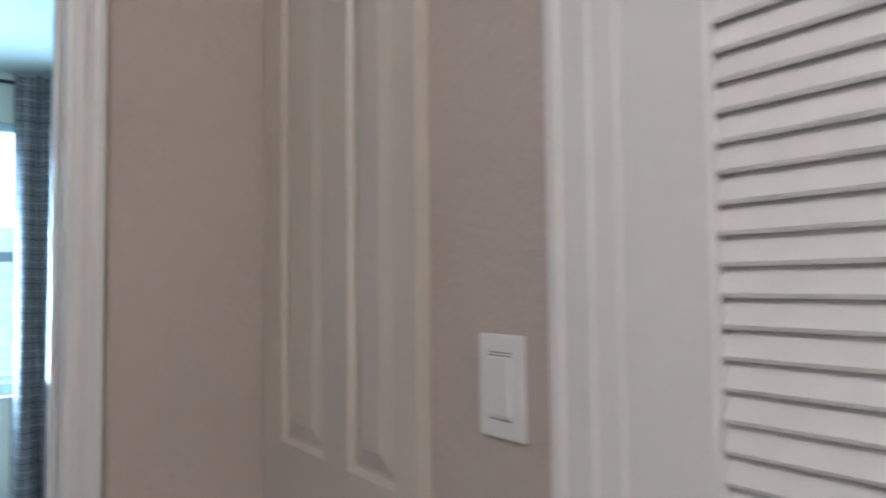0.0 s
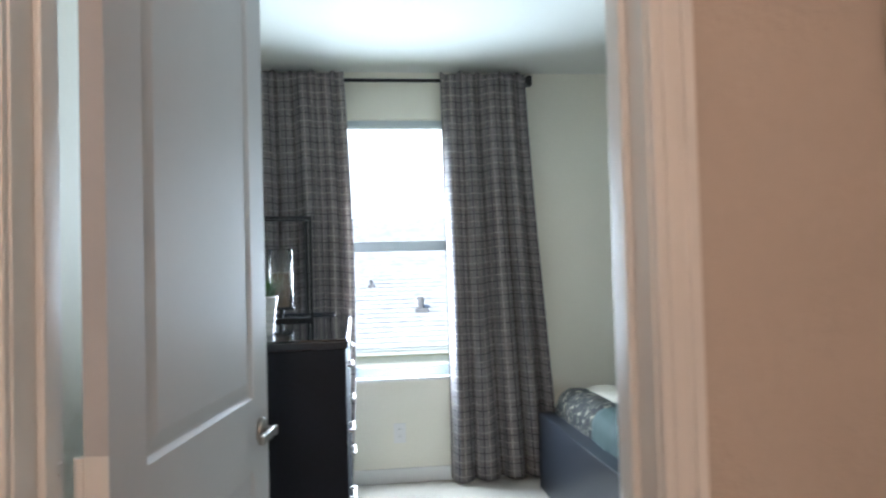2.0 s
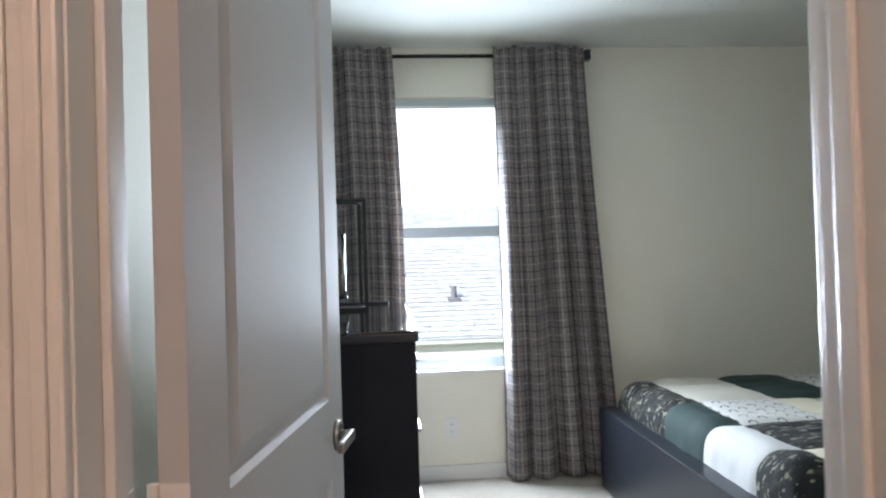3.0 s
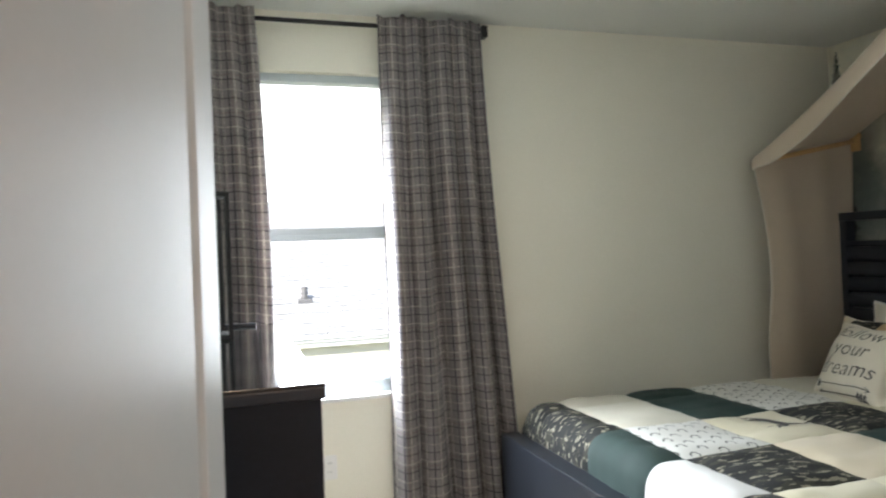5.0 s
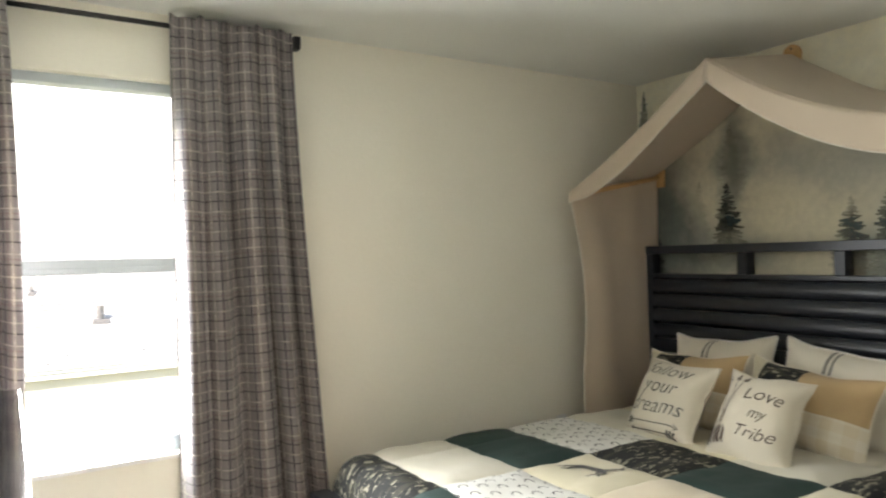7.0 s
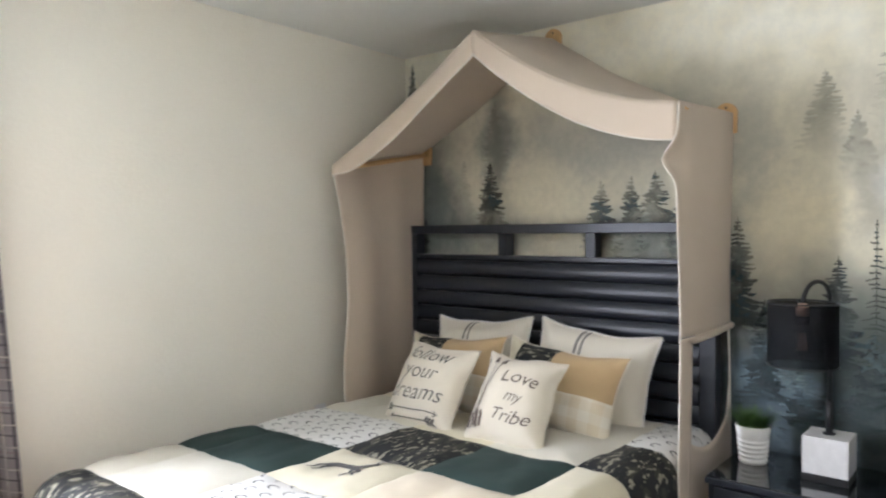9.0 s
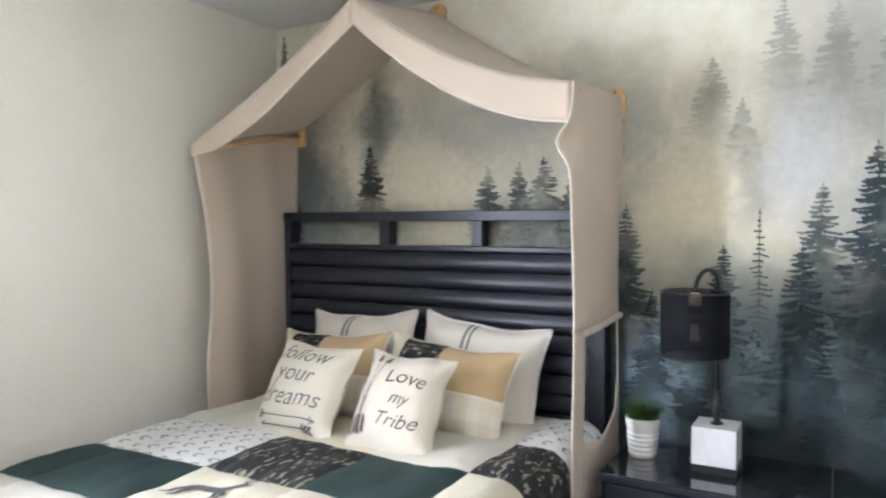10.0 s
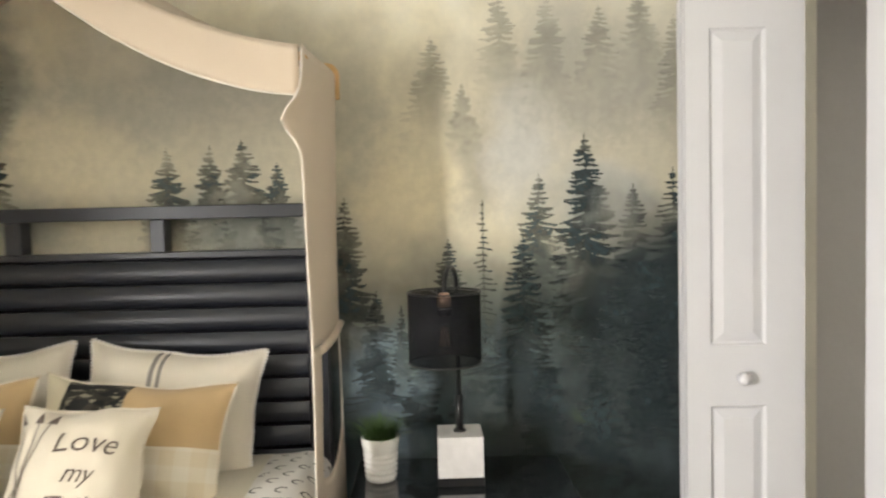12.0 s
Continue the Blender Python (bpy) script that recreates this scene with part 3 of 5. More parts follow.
box(bm, -0.0175, 0.0175, -0.009, -0.006, -0.034, 0.034, 0.0015)
part("rocker", bm, PLASTIC, sw)
for z in (0.0390, 0.0355, -0.0380):
    bm = new_bm()
    box(bm, -0.019, 0.019, -0.0064, -0.0058, z - 0.0005, z + 0.0005)
    part("seam", bm, SLOT, sw, "dark seam beside the rocker")
# casing of the louvred door: its left upright, then the stile
bm = new_bm()
box(bm, XH - 0.016, XH, -4.187, -4.095, 0, 2.10, 0.004)
box(bm, XH - 0.024, XH - 0.016, -4.115, -4.099, 0, 2.10, 0.003)
box(bm, XH - 0.022, XH - 0.016, -4.157, -4.135, 0, 2.10, 0.003)
box(bm, XH - 0.016, XH, -5.08, -5.0, 0, 2.10, 0.004)
box(bm, XH - 0.016, XH, -5.0, -4.187, 2.06, 2.10, 0.004)
structure("trim_louvre", bm, TRIM, "white moulded casing round the louvred door")
ld = thing("door_3", "white louvred closet door in the hall", "door", pose(XH + 0.004, -4.1872, 0.012, 0, 0, -90))
tagged(ld, kind="structure")
for a0, a1 in ((0.0, 0.095), (0.715, 0.808)):
    bm = new_bm()
    box(bm, a0, a1, -0.016, 0.016, 0, 2.03, 0.003)
    part("stile", bm, TRIM, ld)
for z0, z1 in ((0.0, 0.14), (1.90, 2.03)):
    bm = new_bm()
    box(bm, 0.095, 0.715, -0.016, 0.016, z0, z1, 0.003)
    part("rail", bm, TRIM, ld)
sl = new_bm()
box(sl, 0.095, 0.715, -0.0035, 0.0035, -0.0165, 0.0165, 0.0025, 1)
slat = part("slat", sl, TRIM, ld)
slat.matrix_basis = pose(0, 0, 0.153, -22)
for k in range(1, 68):
    o = new("slat", slat.data)
    o.parent, o.matrix_basis = ld, pose(0, 0, 0.153 + k * 0.0258, -22)
# unseen flush ceiling fixture, added to go with the hall's added lamp
hl = thing("added_hall_fixture", "unseen white flush ceiling fixture added in the hall", "lamp", pose(-3.66, -5.20, 2.44))
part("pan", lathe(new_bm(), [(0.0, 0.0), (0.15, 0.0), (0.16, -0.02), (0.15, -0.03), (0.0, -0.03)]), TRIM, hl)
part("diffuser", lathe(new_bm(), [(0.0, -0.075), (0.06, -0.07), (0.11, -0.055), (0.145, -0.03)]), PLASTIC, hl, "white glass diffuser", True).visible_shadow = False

# ---- window and what lies beyond it ----
win = thing("window_1", "white vinyl single-hung window in a drywall recess", "window", pose(0, 0, 0))
tagged(win, kind="structure")
bm = new_bm()
for b in ((WX0, WX0 + 0.045, 0.05, 0.13, 0.616, WZ1), (WX1 - 0.045, WX1, 0.05, 0.13, 0.616, WZ1), (WX0 + 0.045, WX1 - 0.045, 0.05, 0.13, 0.616, 0.676), (WX0 + 0.045, WX1 - 0.045, 0.05, 0.13, 2.122, WZ1)):
    box(bm, *b, bev=0.003)
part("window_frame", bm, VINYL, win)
bm = new_bm()
box(bm, WX0 + 0.045, WX1 - 0.045, 0.062, 0.10, 1.368, 1.425, 0.003)
box(bm, WX0 + 0.045, WX1 - 0.045, 0.054, 0.062, 1.372, 1.392, 0.002)
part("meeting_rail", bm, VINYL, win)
bm = new_bm()
box(bm, WX0 - 0.03, WX1 + 0.03, -0.016, 0.05, 0.596, 0.616, 0.004)
part("window_sill", bm, TRIM, win)
for z0, z1 in ((0.676, 1.368), (1.425, 2.122)):
    bm = new_bm()
    box(bm, WX0 + 0.045, WX1 - 0.045, 0.088, 0.092, z0, z1)
    p = part("pane", bm, PANE, win)
    p.visible_shadow = False

slab("ground", LAWN, "sunlit ground outside", (-260, 260, -260, 260, -3.3, -3.2))
slab("wall_lower_storey", STUCCO, "cream stucco wall of the storey below", (X0 - 0.15, 0.14, -6.6, 0.15, -3.2, -0.1))
HAZE, nt_, b_ = nodes_of("bright_haze")
em = node(nt_, "ShaderNodeEmission", i_Color=(1.0, 1.0, 1.0, 1), i_Strength=2.2)
nt_.links.new(em.outputs[0], nt_.nodes["Material Output"].inputs[0])
slab("backdrop", HAZE, "bright hazy sky in the distance", (-220, 220, 130, 131, -3.2, 150))
house = thing("house", "cream stucco house next door with a grey shingle roof", "house", pose(0, 11.0, -3.2))
bm = new_bm()
box(bm, -16, 12, 0.06, 12, 0, 2.70)
part("wall", bm, STUCCO, house)
bm = new_bm()
box(bm, -16.3, 12.3, -0.04, 0.0, 2.60, 2.78, 0.01)
part("fascia", bm, TRIM, house)
bm = new_bm()
NB = 34
for k in range(NB):
    # courses of shingles, each lapping the one below
    y0, y1 = -0.06 + k * 0.19, -0.06 + (k + 1) * 0.19 + 0.03
    z0, z1 = 2.78 + y0 * 0.5 + 0.018, 2.78 + y1 * 0.5
    x = -16.4 - random.random() * 0.3
    while x < 12.4:
        w = random.uniform(0.24, 0.36)
        vs = [bm.verts.new(p) for p in ((x, y0, z0), (x + w - 0.012, y0, z0 + random.uniform(-0.006, 0.006)), (x + w - 0.012, y1, z1), (x, y1, z1))]
        bm.faces.new(vs)
        x += w
tagged(part("shingle_courses", bm, SHINGLE, house), kind="stuff")
bm = new_bm()
sheet(bm, 1, 1, lambda u, v: (-16.4 + 28.8 * u, -0.06 + 6.6 * v, 2.74 + (-0.06 + 6.6 * v) * 0.5))
sheet(bm, 1, 1, lambda u, v: (-16.4 + 28.8 * u, 6.54 + 6.6 * v, 2.76 + (6.54 - 6.6 * v) * 0.5))
part("roof", bm, SHINGLE, house)
for vx, vy, vr in ((-1.81, 1.40, 0.075), (-2.95, 2.5, 0.04)):
    bm = new_bm()
    zr = 2.78 + vy * 0.5
    rod(bm, (vx, vy, zr - 0.05), (vx, vy, zr + 4 * vr), vr, vr, 14)
    box(bm, vx - 2 * vr, vx + 2 * vr, vy - 2 * vr, vy + 2 * vr, zr - 0.07, zr + 0.03, 0.01)
    part("roof_vent", bm, VENT, house, "dark plumbing vent pipe on the roof")

# ---- curtains on their rod ----
ROD_Z, ROD_Y = 2.368, -0.088
crod = thing("curtain_rod", "black metal curtain rod with square end caps", "curtain rod", pose(-3.09, ROD_Y, ROD_Z))
part("pole", rod(new_bm(), (-0.80, 0, 0), (0.80, 0, 0), 0.0105), BLACKMETAL, crod, soft=True)
for s in (-1, 1):
    bm = new_bm()
    box(bm, s * 0.80 - 0.008, s * 0.80 + 0.008, -0.018, 0.018, -0.018, 0.018, 0.003)
    box(bm, s * 0.822 - 0.016, s * 0.822 + 0.016, -0.028, 0.028, -0.028, 0.028, 0.004)
    part("finial", bm, BLACKMETAL, crod)
    bm = new_bm()
    box(bm, s * 0.78 - 0.006, s * 0.78 + 0.006, 0.0, 0.088, -0.008, 0.004, 0.002)
    box(bm, s * 0.78 - 0.014, s * 0.78 + 0.014, 0.080, 0.088, -0.035, 0.03, 0.002)
    part("bracket", bm, BLACKMETAL, crod)


def curtain(name, label, left, right, folds, seed, width):
    """left(v), right(v): the edges in x, v=0 at the top; folds deepen towards the floor."""
    rnd = random.Random(seed)
    ph = [rnd.uniform(0, 6.28) for _ in range(6)]
    th = thing(name, label, "curtain", pose(0, 0, 0), "window curtains")
    bm = new_bm()

    def warp(u, v):
        return u + 0.025 * math.sin(2 * math.pi * (1.4 * u + 0.3 * v) + ph[3]) * math.sin(math.pi * u)

    def place(u, v):
        w = warp(u, v)
        x = left(v) + (right(v) - left(v)) * u
        a = (0.018 + 0.036 * min(1, v * 2.0)) * (0.65 + 0.5 * math.sin(2 * math.pi * 1.3 * u + ph[5]) ** 2)
        y = ROD_Y + a * math.sin(2 * math.pi * folds * w + ph[0] + 0.5 * math.sin(3 * v + ph[1])) + 0.012 * math.sin(2 * math.pi * (folds * 0.53) * u + ph[2] + 1.5 * v)
        y += 0.006 * math.sin(2 * math.pi * folds * 2.1 * w + ph[4]) * v
        # sewn tabs hold the heading on the room side of the rod
        y -= 0.048 * max(0.0, 1 - 2.2 * v) ** 1.5
        x += 0.010 * math.cos(2 * math.pi * folds * w + ph[0]) * (0.4 + v)
        top = 0.020 * max(0, math.sin(2 * math.pi * folds * w + ph[0])) * max(0, 1 - v * 25)
        z = ROD_Z + 0.028 + top - (ROD_Z + 0.012) * v
        return (x, min(y, -0.03), z)
    sheet(bm, 150, 70, place, lambda u, v: (u * width, 2.4 * (1 - v) + 0.01 * math.sin(7 * u)))
    c = part("panel", bm, PLAID, th, soft=True)
    md = c.modifiers.new("thick", "SOLIDIFY")
    md.thickness, md.offset = 0.003, 0
    return th


curtain("curtain", "grey plaid curtain panel hanging in deep folds", lambda v: -3.885 + 0.01 * v, lambda v: -3.372 + 0.075 * math.sin(1.7 * v) - 0.08 * v * v, 4.6, 3, 0.95)
curtain("curtain", "grey plaid curtain panel flaring towards the floor", lambda v: -2.806 + 0.02 * math.sin(2.2 * v), lambda v: -2.300 + 0.165 * v ** 1.15, 4.4, 8, 1.05)

# ---- outlets ----
def outlet(m):
    th = thing("outlet", "white duplex outlet on the wall near the floor", "outlet", m, "wall outlets")
    bm = new_bm()
    box(bm, -0.036, 0.036, -0.006, 0, -0.058, 0.058, 0.003)
    part("plate", bm, PLASTIC, th)
    for dz in (-0.02, 0.02):
        bm = new_bm()
        box(bm, -0.016, 0.016, -0.008, -0.006, dz - 0.013, dz + 0.013, 0.001, 1)
        part("socket", bm, PLASTIC, th)
        bm = new_bm()
        for dx in (-0.006, 0.006):
            box(bm, dx - 0.001, dx + 0.001, -0.0086, -0.0078, dz - 0.004, dz + 0.006)
        part("slots", bm, SLOT, th)


outlet(pose(-3.087, -0.0005, 0.290))
outlet(pose(-0.688, -0.0005, 0.420))

# ---- dresser ----
DX0, DX1, DY0, DY1, DZ = -3.90, -3.357, -1.921, -0.66, 1.045
dr = thing("dresser", "black wooden dresser with a glossy glass top and steel pulls", "dresser", pose((DX0 + DX1) / 2, (DY0 + DY1) / 2, 0))
cx, cy = (DX0 + DX1) / 2, (DY0 + DY1) / 2
hx, hy = (DX1 - DX0) / 2, (DY1 - DY0) / 2
for s in (-1, 1):
    bm = new_bm()
    box(bm, -hx, hx - 0.004, s * hy - s * 0.025 - 0.0, s * hy, 0.0, DZ - 0.032, 0.003)
    part("side_panel", bm, BLACKSIDE, dr)
bm = new_bm()
box(bm, -hx, -hx + 0.015, -hy + 0.026, hy - 0.026, 0.02, DZ - 0.032)
box(bm, -hx + 0.015, hx - 0.03, -hy + 0.026, hy - 0.026, 0.06, 0.08)
box(bm, hx - 0.05, hx - 0.03, -hy + 0.026, hy - 0.026, 0.0, 0.075)
part("carcass", bm, BLACKWOOD, dr)
bm = new_bm()
box(bm, -hx, hx + 0.004, -hy - 0.003, hy + 0.003, DZ - 0.032, DZ - 0.008, 0.003)
part("top_board", bm, BLACKWOOD, dr)
bm = new_bm()
box(bm, -hx, hx + 0.004, -hy - 0.003, hy + 0.003, DZ - 0.008, DZ, 0.002)
part("glass_top", bm, BLACKGLASS, dr, "reflective black glass top")
bm = new_bm()
box(bm, -hx, hx - 0.07, hy - 0.014, hy + 0.003, DZ, DZ + 0.012, 0.003)
part("end_lip", bm, BLACKWOOD, dr, "low black lip at the end of the top")
rows_z = ((0.085, 0.315), (0.322, 0.552), (0.559, 0.789), (0.796, 1.008))
for z0, z1 in rows_z:
    for s in (-1, 1):
        ya, yb = sorted((s * 0.004, s * (hy - 0.028)))
        bm = new_bm()
        box(bm, hx - 0.026, hx - 0.004, ya, yb, z0, z1, 0.003)
        dw = part("drawer", bm, BLACKMATTE, dr)
        bm = new_bm()
        ym, zm = (ya + yb) / 2, (z0 + z1) / 2 + 0.02
        box(bm, hx + 0.010, hx + 0.017, ym - 0.07, ym + 0.07, zm - 0.006, zm + 0.006, 0.002)
        for d in (-0.06, 0.06):
            box(bm, hx - 0.004, hx + 0.011, ym + d - 0.005, ym + d + 0.005, zm - 0.005, zm + 0.005, 0.001, 1)
        part("handle", bm, NICKEL, dw, "satin steel bar pull")

# picture on the dresser wall
pic = thing("picture_frame", "dark framed picture hanging above the dresser", "picture", pose(X0, -0.50, 1.63, 0, 0, 90))
bm = new_bm()
for b in ((-0.34, 0.34, -0.03, 0, -0.38, -0.34), (-0.34, 0.34, -0.03, 0, 0.34, 0.38), (-0.34, -0.30, -0.03, 0, -0.34, 0.34), (0.30, 0.34, -0.03, 0, -0.34, 0.34)):
    box(bm, *b, bev=0.004)
part("frame", bm, BLACKWOOD, pic)
bm = new_bm()
box(bm, -0.30, 0.30, -0.014, -0.002, -0.34, 0.34)
part("print", bm, GREEN, pic, "dark green print")


def grass_pot(name, label, m, r, h, ribs, seed, blades, tall, spread):
    th = thing(name, label, "potted plant", m)
    prof = [(0.0, 0.0), (r * 0.74, 0.0), (r * 0.78, 0.006)]
    for k in range(ribs * 4 + 1):
        f = k / (ribs * 4)
        prof.append((r * (0.78 + 0.2 * (0.05 + 0.6 * f)) + 0.0022 * math.sin(2 * math.pi * ribs * f), h * (0.06 + 0.62 * f)))
    prof += [(r * 0.98, h * 0.9), (r, h * 0.98), (r * 0.985, h), (r * 0.92, h * 0.985), (r * 0.90, h * 0.86), (0.0, h * 0.86)]
    part("pot", lathe(new_bm(), prof, 48), CERAMIC, th, "ribbed white ceramic pot", True)
    part("soil", lathe(new_bm(), [(0.0, h * 0.885), (r * 0.55, h * 0.89), (r * 0.895, h * 0.875)], 24), SOIL, th)
    rnd = random.Random(seed)
    bm = new_bm()
    for _ in range(blades):
        a, d = rnd.uniform(0, 6.283), r * 0.8 * math.sqrt(rnd.random())
        bx, by = d * math.cos(a), d * math.sin(a)
        ln, lean = tall * rnd.uniform(0.6, 1.0), spread * (0.25 + d / r) * rnd.uniform(0.4, 1.2)
        a2 = a + rnd.uniform(-0.6, 0.6)
        w = rnd.uniform(0.0016, 0.0028)
        nx, ny = -math.sin(a2) * w, math.cos(a2) * w
        prev = None
        for k in range(4):
            f = k / 3
            off = lean * f * f
            px, py, pz = bx + math.cos(a2) * off, by + math.sin(a2) * off, h * 0.87 + ln * f - 0.35 * lean * f * f
            q = 1 - f * 0.92
            cur = (bm.verts.new((px - nx * q, py - ny * q, pz)), bm.verts.new((px + nx * q, py + ny * q, pz)))
            if prev:
                bm.faces.new((prev[0], prev[1], cur[1], cur[0]))
            prev = cur
    tagged(part("grass", bm, LEAFTIP, th, "tuft of green artificial grass"), kind="stuff")
    return th


grass_pot("potted_grass", "artificial grass in a ribbed white pot on the dresser", pose(-3.665, -1.70, DZ), 0.072, 0.135, 4, 5, 420, 0.115, 0.085)

# candle lantern: open black frame, glass cylinder on a small foot, brown candle
ln = thing("candle_lantern", "open black metal lantern with a candle in a glass cylinder", "lantern", pose(-3.655, -1.00, DZ, 0, 0, 12))
W, D, HH = 0.125, 0.06, 0.46
for sx in (-1, 1):
    for sy in (-1, 1):
        bm = new_bm()
        box(bm, sx * W - 0.007, sx * W + 0.007, sy * D - 0.007, sy * D + 0.007, 0.014, HH - 0.014, 0.001, 1)
        part("post", bm, BLACKMETAL, ln)
for z in (0.0, HH - 0.014):
    bm = new_bm()
    for sy in (-1, 1):
        box(bm, -W - 0.007, W + 0.007, sy * D - 0.007, sy * D + 0.007, z, z + 0.014, 0.001, 1)
    for sx in (-1, 1):
        box(bm, sx * W - 0.007, sx * W + 0.007, -D + 0.007, D - 0.007, z, z + 0.014, 0.001, 1)
    part("frame_ring", bm, BLACKMETAL, ln)
bm = new_bm()
box(bm, -W + 0.007, W - 0.007, -0.02, 0.02, 0.0, 0.012)
rod(bm, (0, 0, 0.012), (0, 0, 0.05), 0.010)
lathe(bm, [(0.0, 0.05), (0.058, 0.05), (0.060, 0.056), (0.058, 0.062), (0.0, 0.062)])
part("candle_plate", bm, BLACKMETAL, ln)
part("glass_cylinder", lathe(new_bm(), [(0.051, 0.062), (0.0525, 0.064), (0.0525, 0.315), (0.051, 0.317), (0.0495, 0.315), (0.0495, 0.064), (0.051, 0.062)], 48), GLASS, ln, "clear glass cylinder", True)
part("candle", lathe(new_bm(), [(0.0, 0.062), (0.040, 0.062), (0.041, 0.07), (0.041, 0.205), (0.036, 0.212), (0.0, 0.206)], 32), CANDLE, ln, "brown pillar candle", True)

# ---- bed ----
BX0, BX1, BY0, BY1 = -2.310, -0.02, -1.945, -0.250
bed = thing("bed", "black wooden queen bed with a louvred headboard", "bed", pose(0, 0, 0))
bm = new_bm()
box(bm, BX0, BX0 + 0.085, BY0, BY1, 0.0, 0.425, 0.005)
part("footboard", bm, BLACKWOOD, bed)
for y in (BY0, BY1 - 0.03):
    bm = new_bm()
    box(bm, BX0 + 0.04, -0.10, y, y + 0.03, 0.10, 0.30, 0.004)
    part("side_rail", bm, BLACKWOOD, bed)
bm = new_bm()
box(bm, BX0 + 0.04, -0.10, BY0 + 0.03, BY1 - 0.03, 0.20, 0.24)
part("slat_base", bm, BLACKWOOD, bed)
HY0, HY1, HX0, HX1 = -1.885, -0.130, -0.105, -0.03
for y0, y1 in ((HY0, HY0 + 0.07), (HY1 - 0.05, HY1)):
    bm = new_bm()
    box(bm, HX0, HX1, y0, y1, 0.0, 1.384, 0.004)
    part("headboard_post", bm, BLACKWOOD, bed)
bm = new_bm()
box(bm, HX0 - 0.006, HX1, HY0 - 0.005, HY1 + 0.005, 1.384, 1.432, 0.004)
part("headboard_top_rail", bm, BLACKWOOD, bed)
bm = new_bm()
box(bm, HX0 + 0.002, HX1, HY0 + 0.07, HY1 - 0.05, 1.245, 1.268, 0.003)
part("headboard_middle_rail", bm, BLACKWOOD, bed)
for y0, y1 in ((-0.808, -0.752), (-1.316, -1.264)):
    bm = new_bm()
    box(bm, HX0 + 0.004, HX1, y0, y1, 1.268, 1.384, 0.003)
    part("headboard_divider", bm, BLACKWOOD, bed)


def curved_slat(y0, y1, z0, z1):
    """A headboard slat: a gently rounded face leaning out to a nosed lower edge."""
    bm = new_bm()
    face = []
    for k in range(15):
        f = k / 14
        nose = 0.010 * max(0.0, 1 - f / 0.16) ** 2
        face.append((-0.092 - 0.006 * (1 - f) - 0.010 * math.sin(math.pi * f) + nose, z0 + (z1 - z0) * f))
    a = [bm.verts.new((x, y0, z)) for x, z in face]
    b = [bm.verts.new((x, y1, z)) for x, z in face]
    for k in range(14):
        bm.faces.new((a[k], a[k + 1], b[k + 1], b[k])).smooth = True
    for y in (y0, y1):
        bm.faces.new([bm.verts.new(p) for p in [(x, y, z) for x, z in face] + [(-0.052, y, z1), (-0.052, y, z0)]])
    for x, z in (face[0], face[-1]):
        bm.faces.new([bm.verts.new(p) for p in ((x, y0, z), (x, y1, z), (-0.052, y1, z), (-0.052, y0, z))])
    return bm


z = 1.238
while z > 0.35:
    part("headboard_slat", curved_slat(HY0 + 0.072, HY1 - 0.052, z - 0.083, z - 0.004), BLACKWOOD, bed, soft=None)
    z -= 0.0865
bm = new_bm()
box(bm, HX1 - 0.02, HX1, HY0 + 0.07, HY1 - 0.05, 0.30, 1.245)
part("headboard_back", bm, BLACKSIDE, bed)

mt = thing("mattress", "white mattress on the bed", "mattress", pose(0, 0, 0))
bm = new_bm()
box(bm, -2.20, -0.11, -1.88, -0.29, 0.24, 0.535, 0.05, 4)
part("mattress_body", bm, WHITECOTTON, mt, soft=True)

# quilt of square patches, folded over the edges of the bed
ZT = 0.572
XR = (-0.15, -0.56, -0.95, -1.345, -1.70, -2.06, -2.46)
YR = (-0.10, -0.50, -0.91, -1.30, -1.69, -2.09)


def fold(s, r):
    """How far out and down the cloth goes, s metres past the start of a rounded edge."""
    if s <= 0:
        return s, 0.0
    a = s / r
    if a < math.pi / 2:
        return r * math.sin(a), r * (1 - math.cos(a))
    return r + 0.03 * (s - r * math.pi / 2), r + (s - r * math.pi / 2)


def quilt_place(x, y, puff):
    sx, dx = fold(-2.135 - x, 0.085)
    px = -2.135 - sx
    if y < -1.05:
        sy, dy = fold(-1.800 - y, 0.10)
        py = -1.800 - sy
    else:
        sy, dy = fold(y + 0.375, 0.085)
        py = -0.375 + sy
    drop = dx + dy
    n = noise.noise(Vector((x * 3.1, y * 3.1, 0.3))) * 0.014 + noise.noise(Vector((x * 9, y * 9, 1.7))) * 0.006 + noise.noise(Vector((x * 22, y * 22, 4.7))) * 0.0022 + noise.noise(Vector((x * 5, y * 17, 7.1))) * 0.0045
    sink = 0.016 * max(0, min(1, (x + 0.9) / 0.4))
    h = n + puff
    k = min(1, drop / 0.1)
    out = Vector((-(dx > 0.02) * k, 0, 0)) + Vector((0, (-1 if y < -1.05 else 1) * (dy > 0.02) * k, 0))
    p = Vector((px, py, ZT - drop - sink + h * (1 - k)))
    return p + out * h


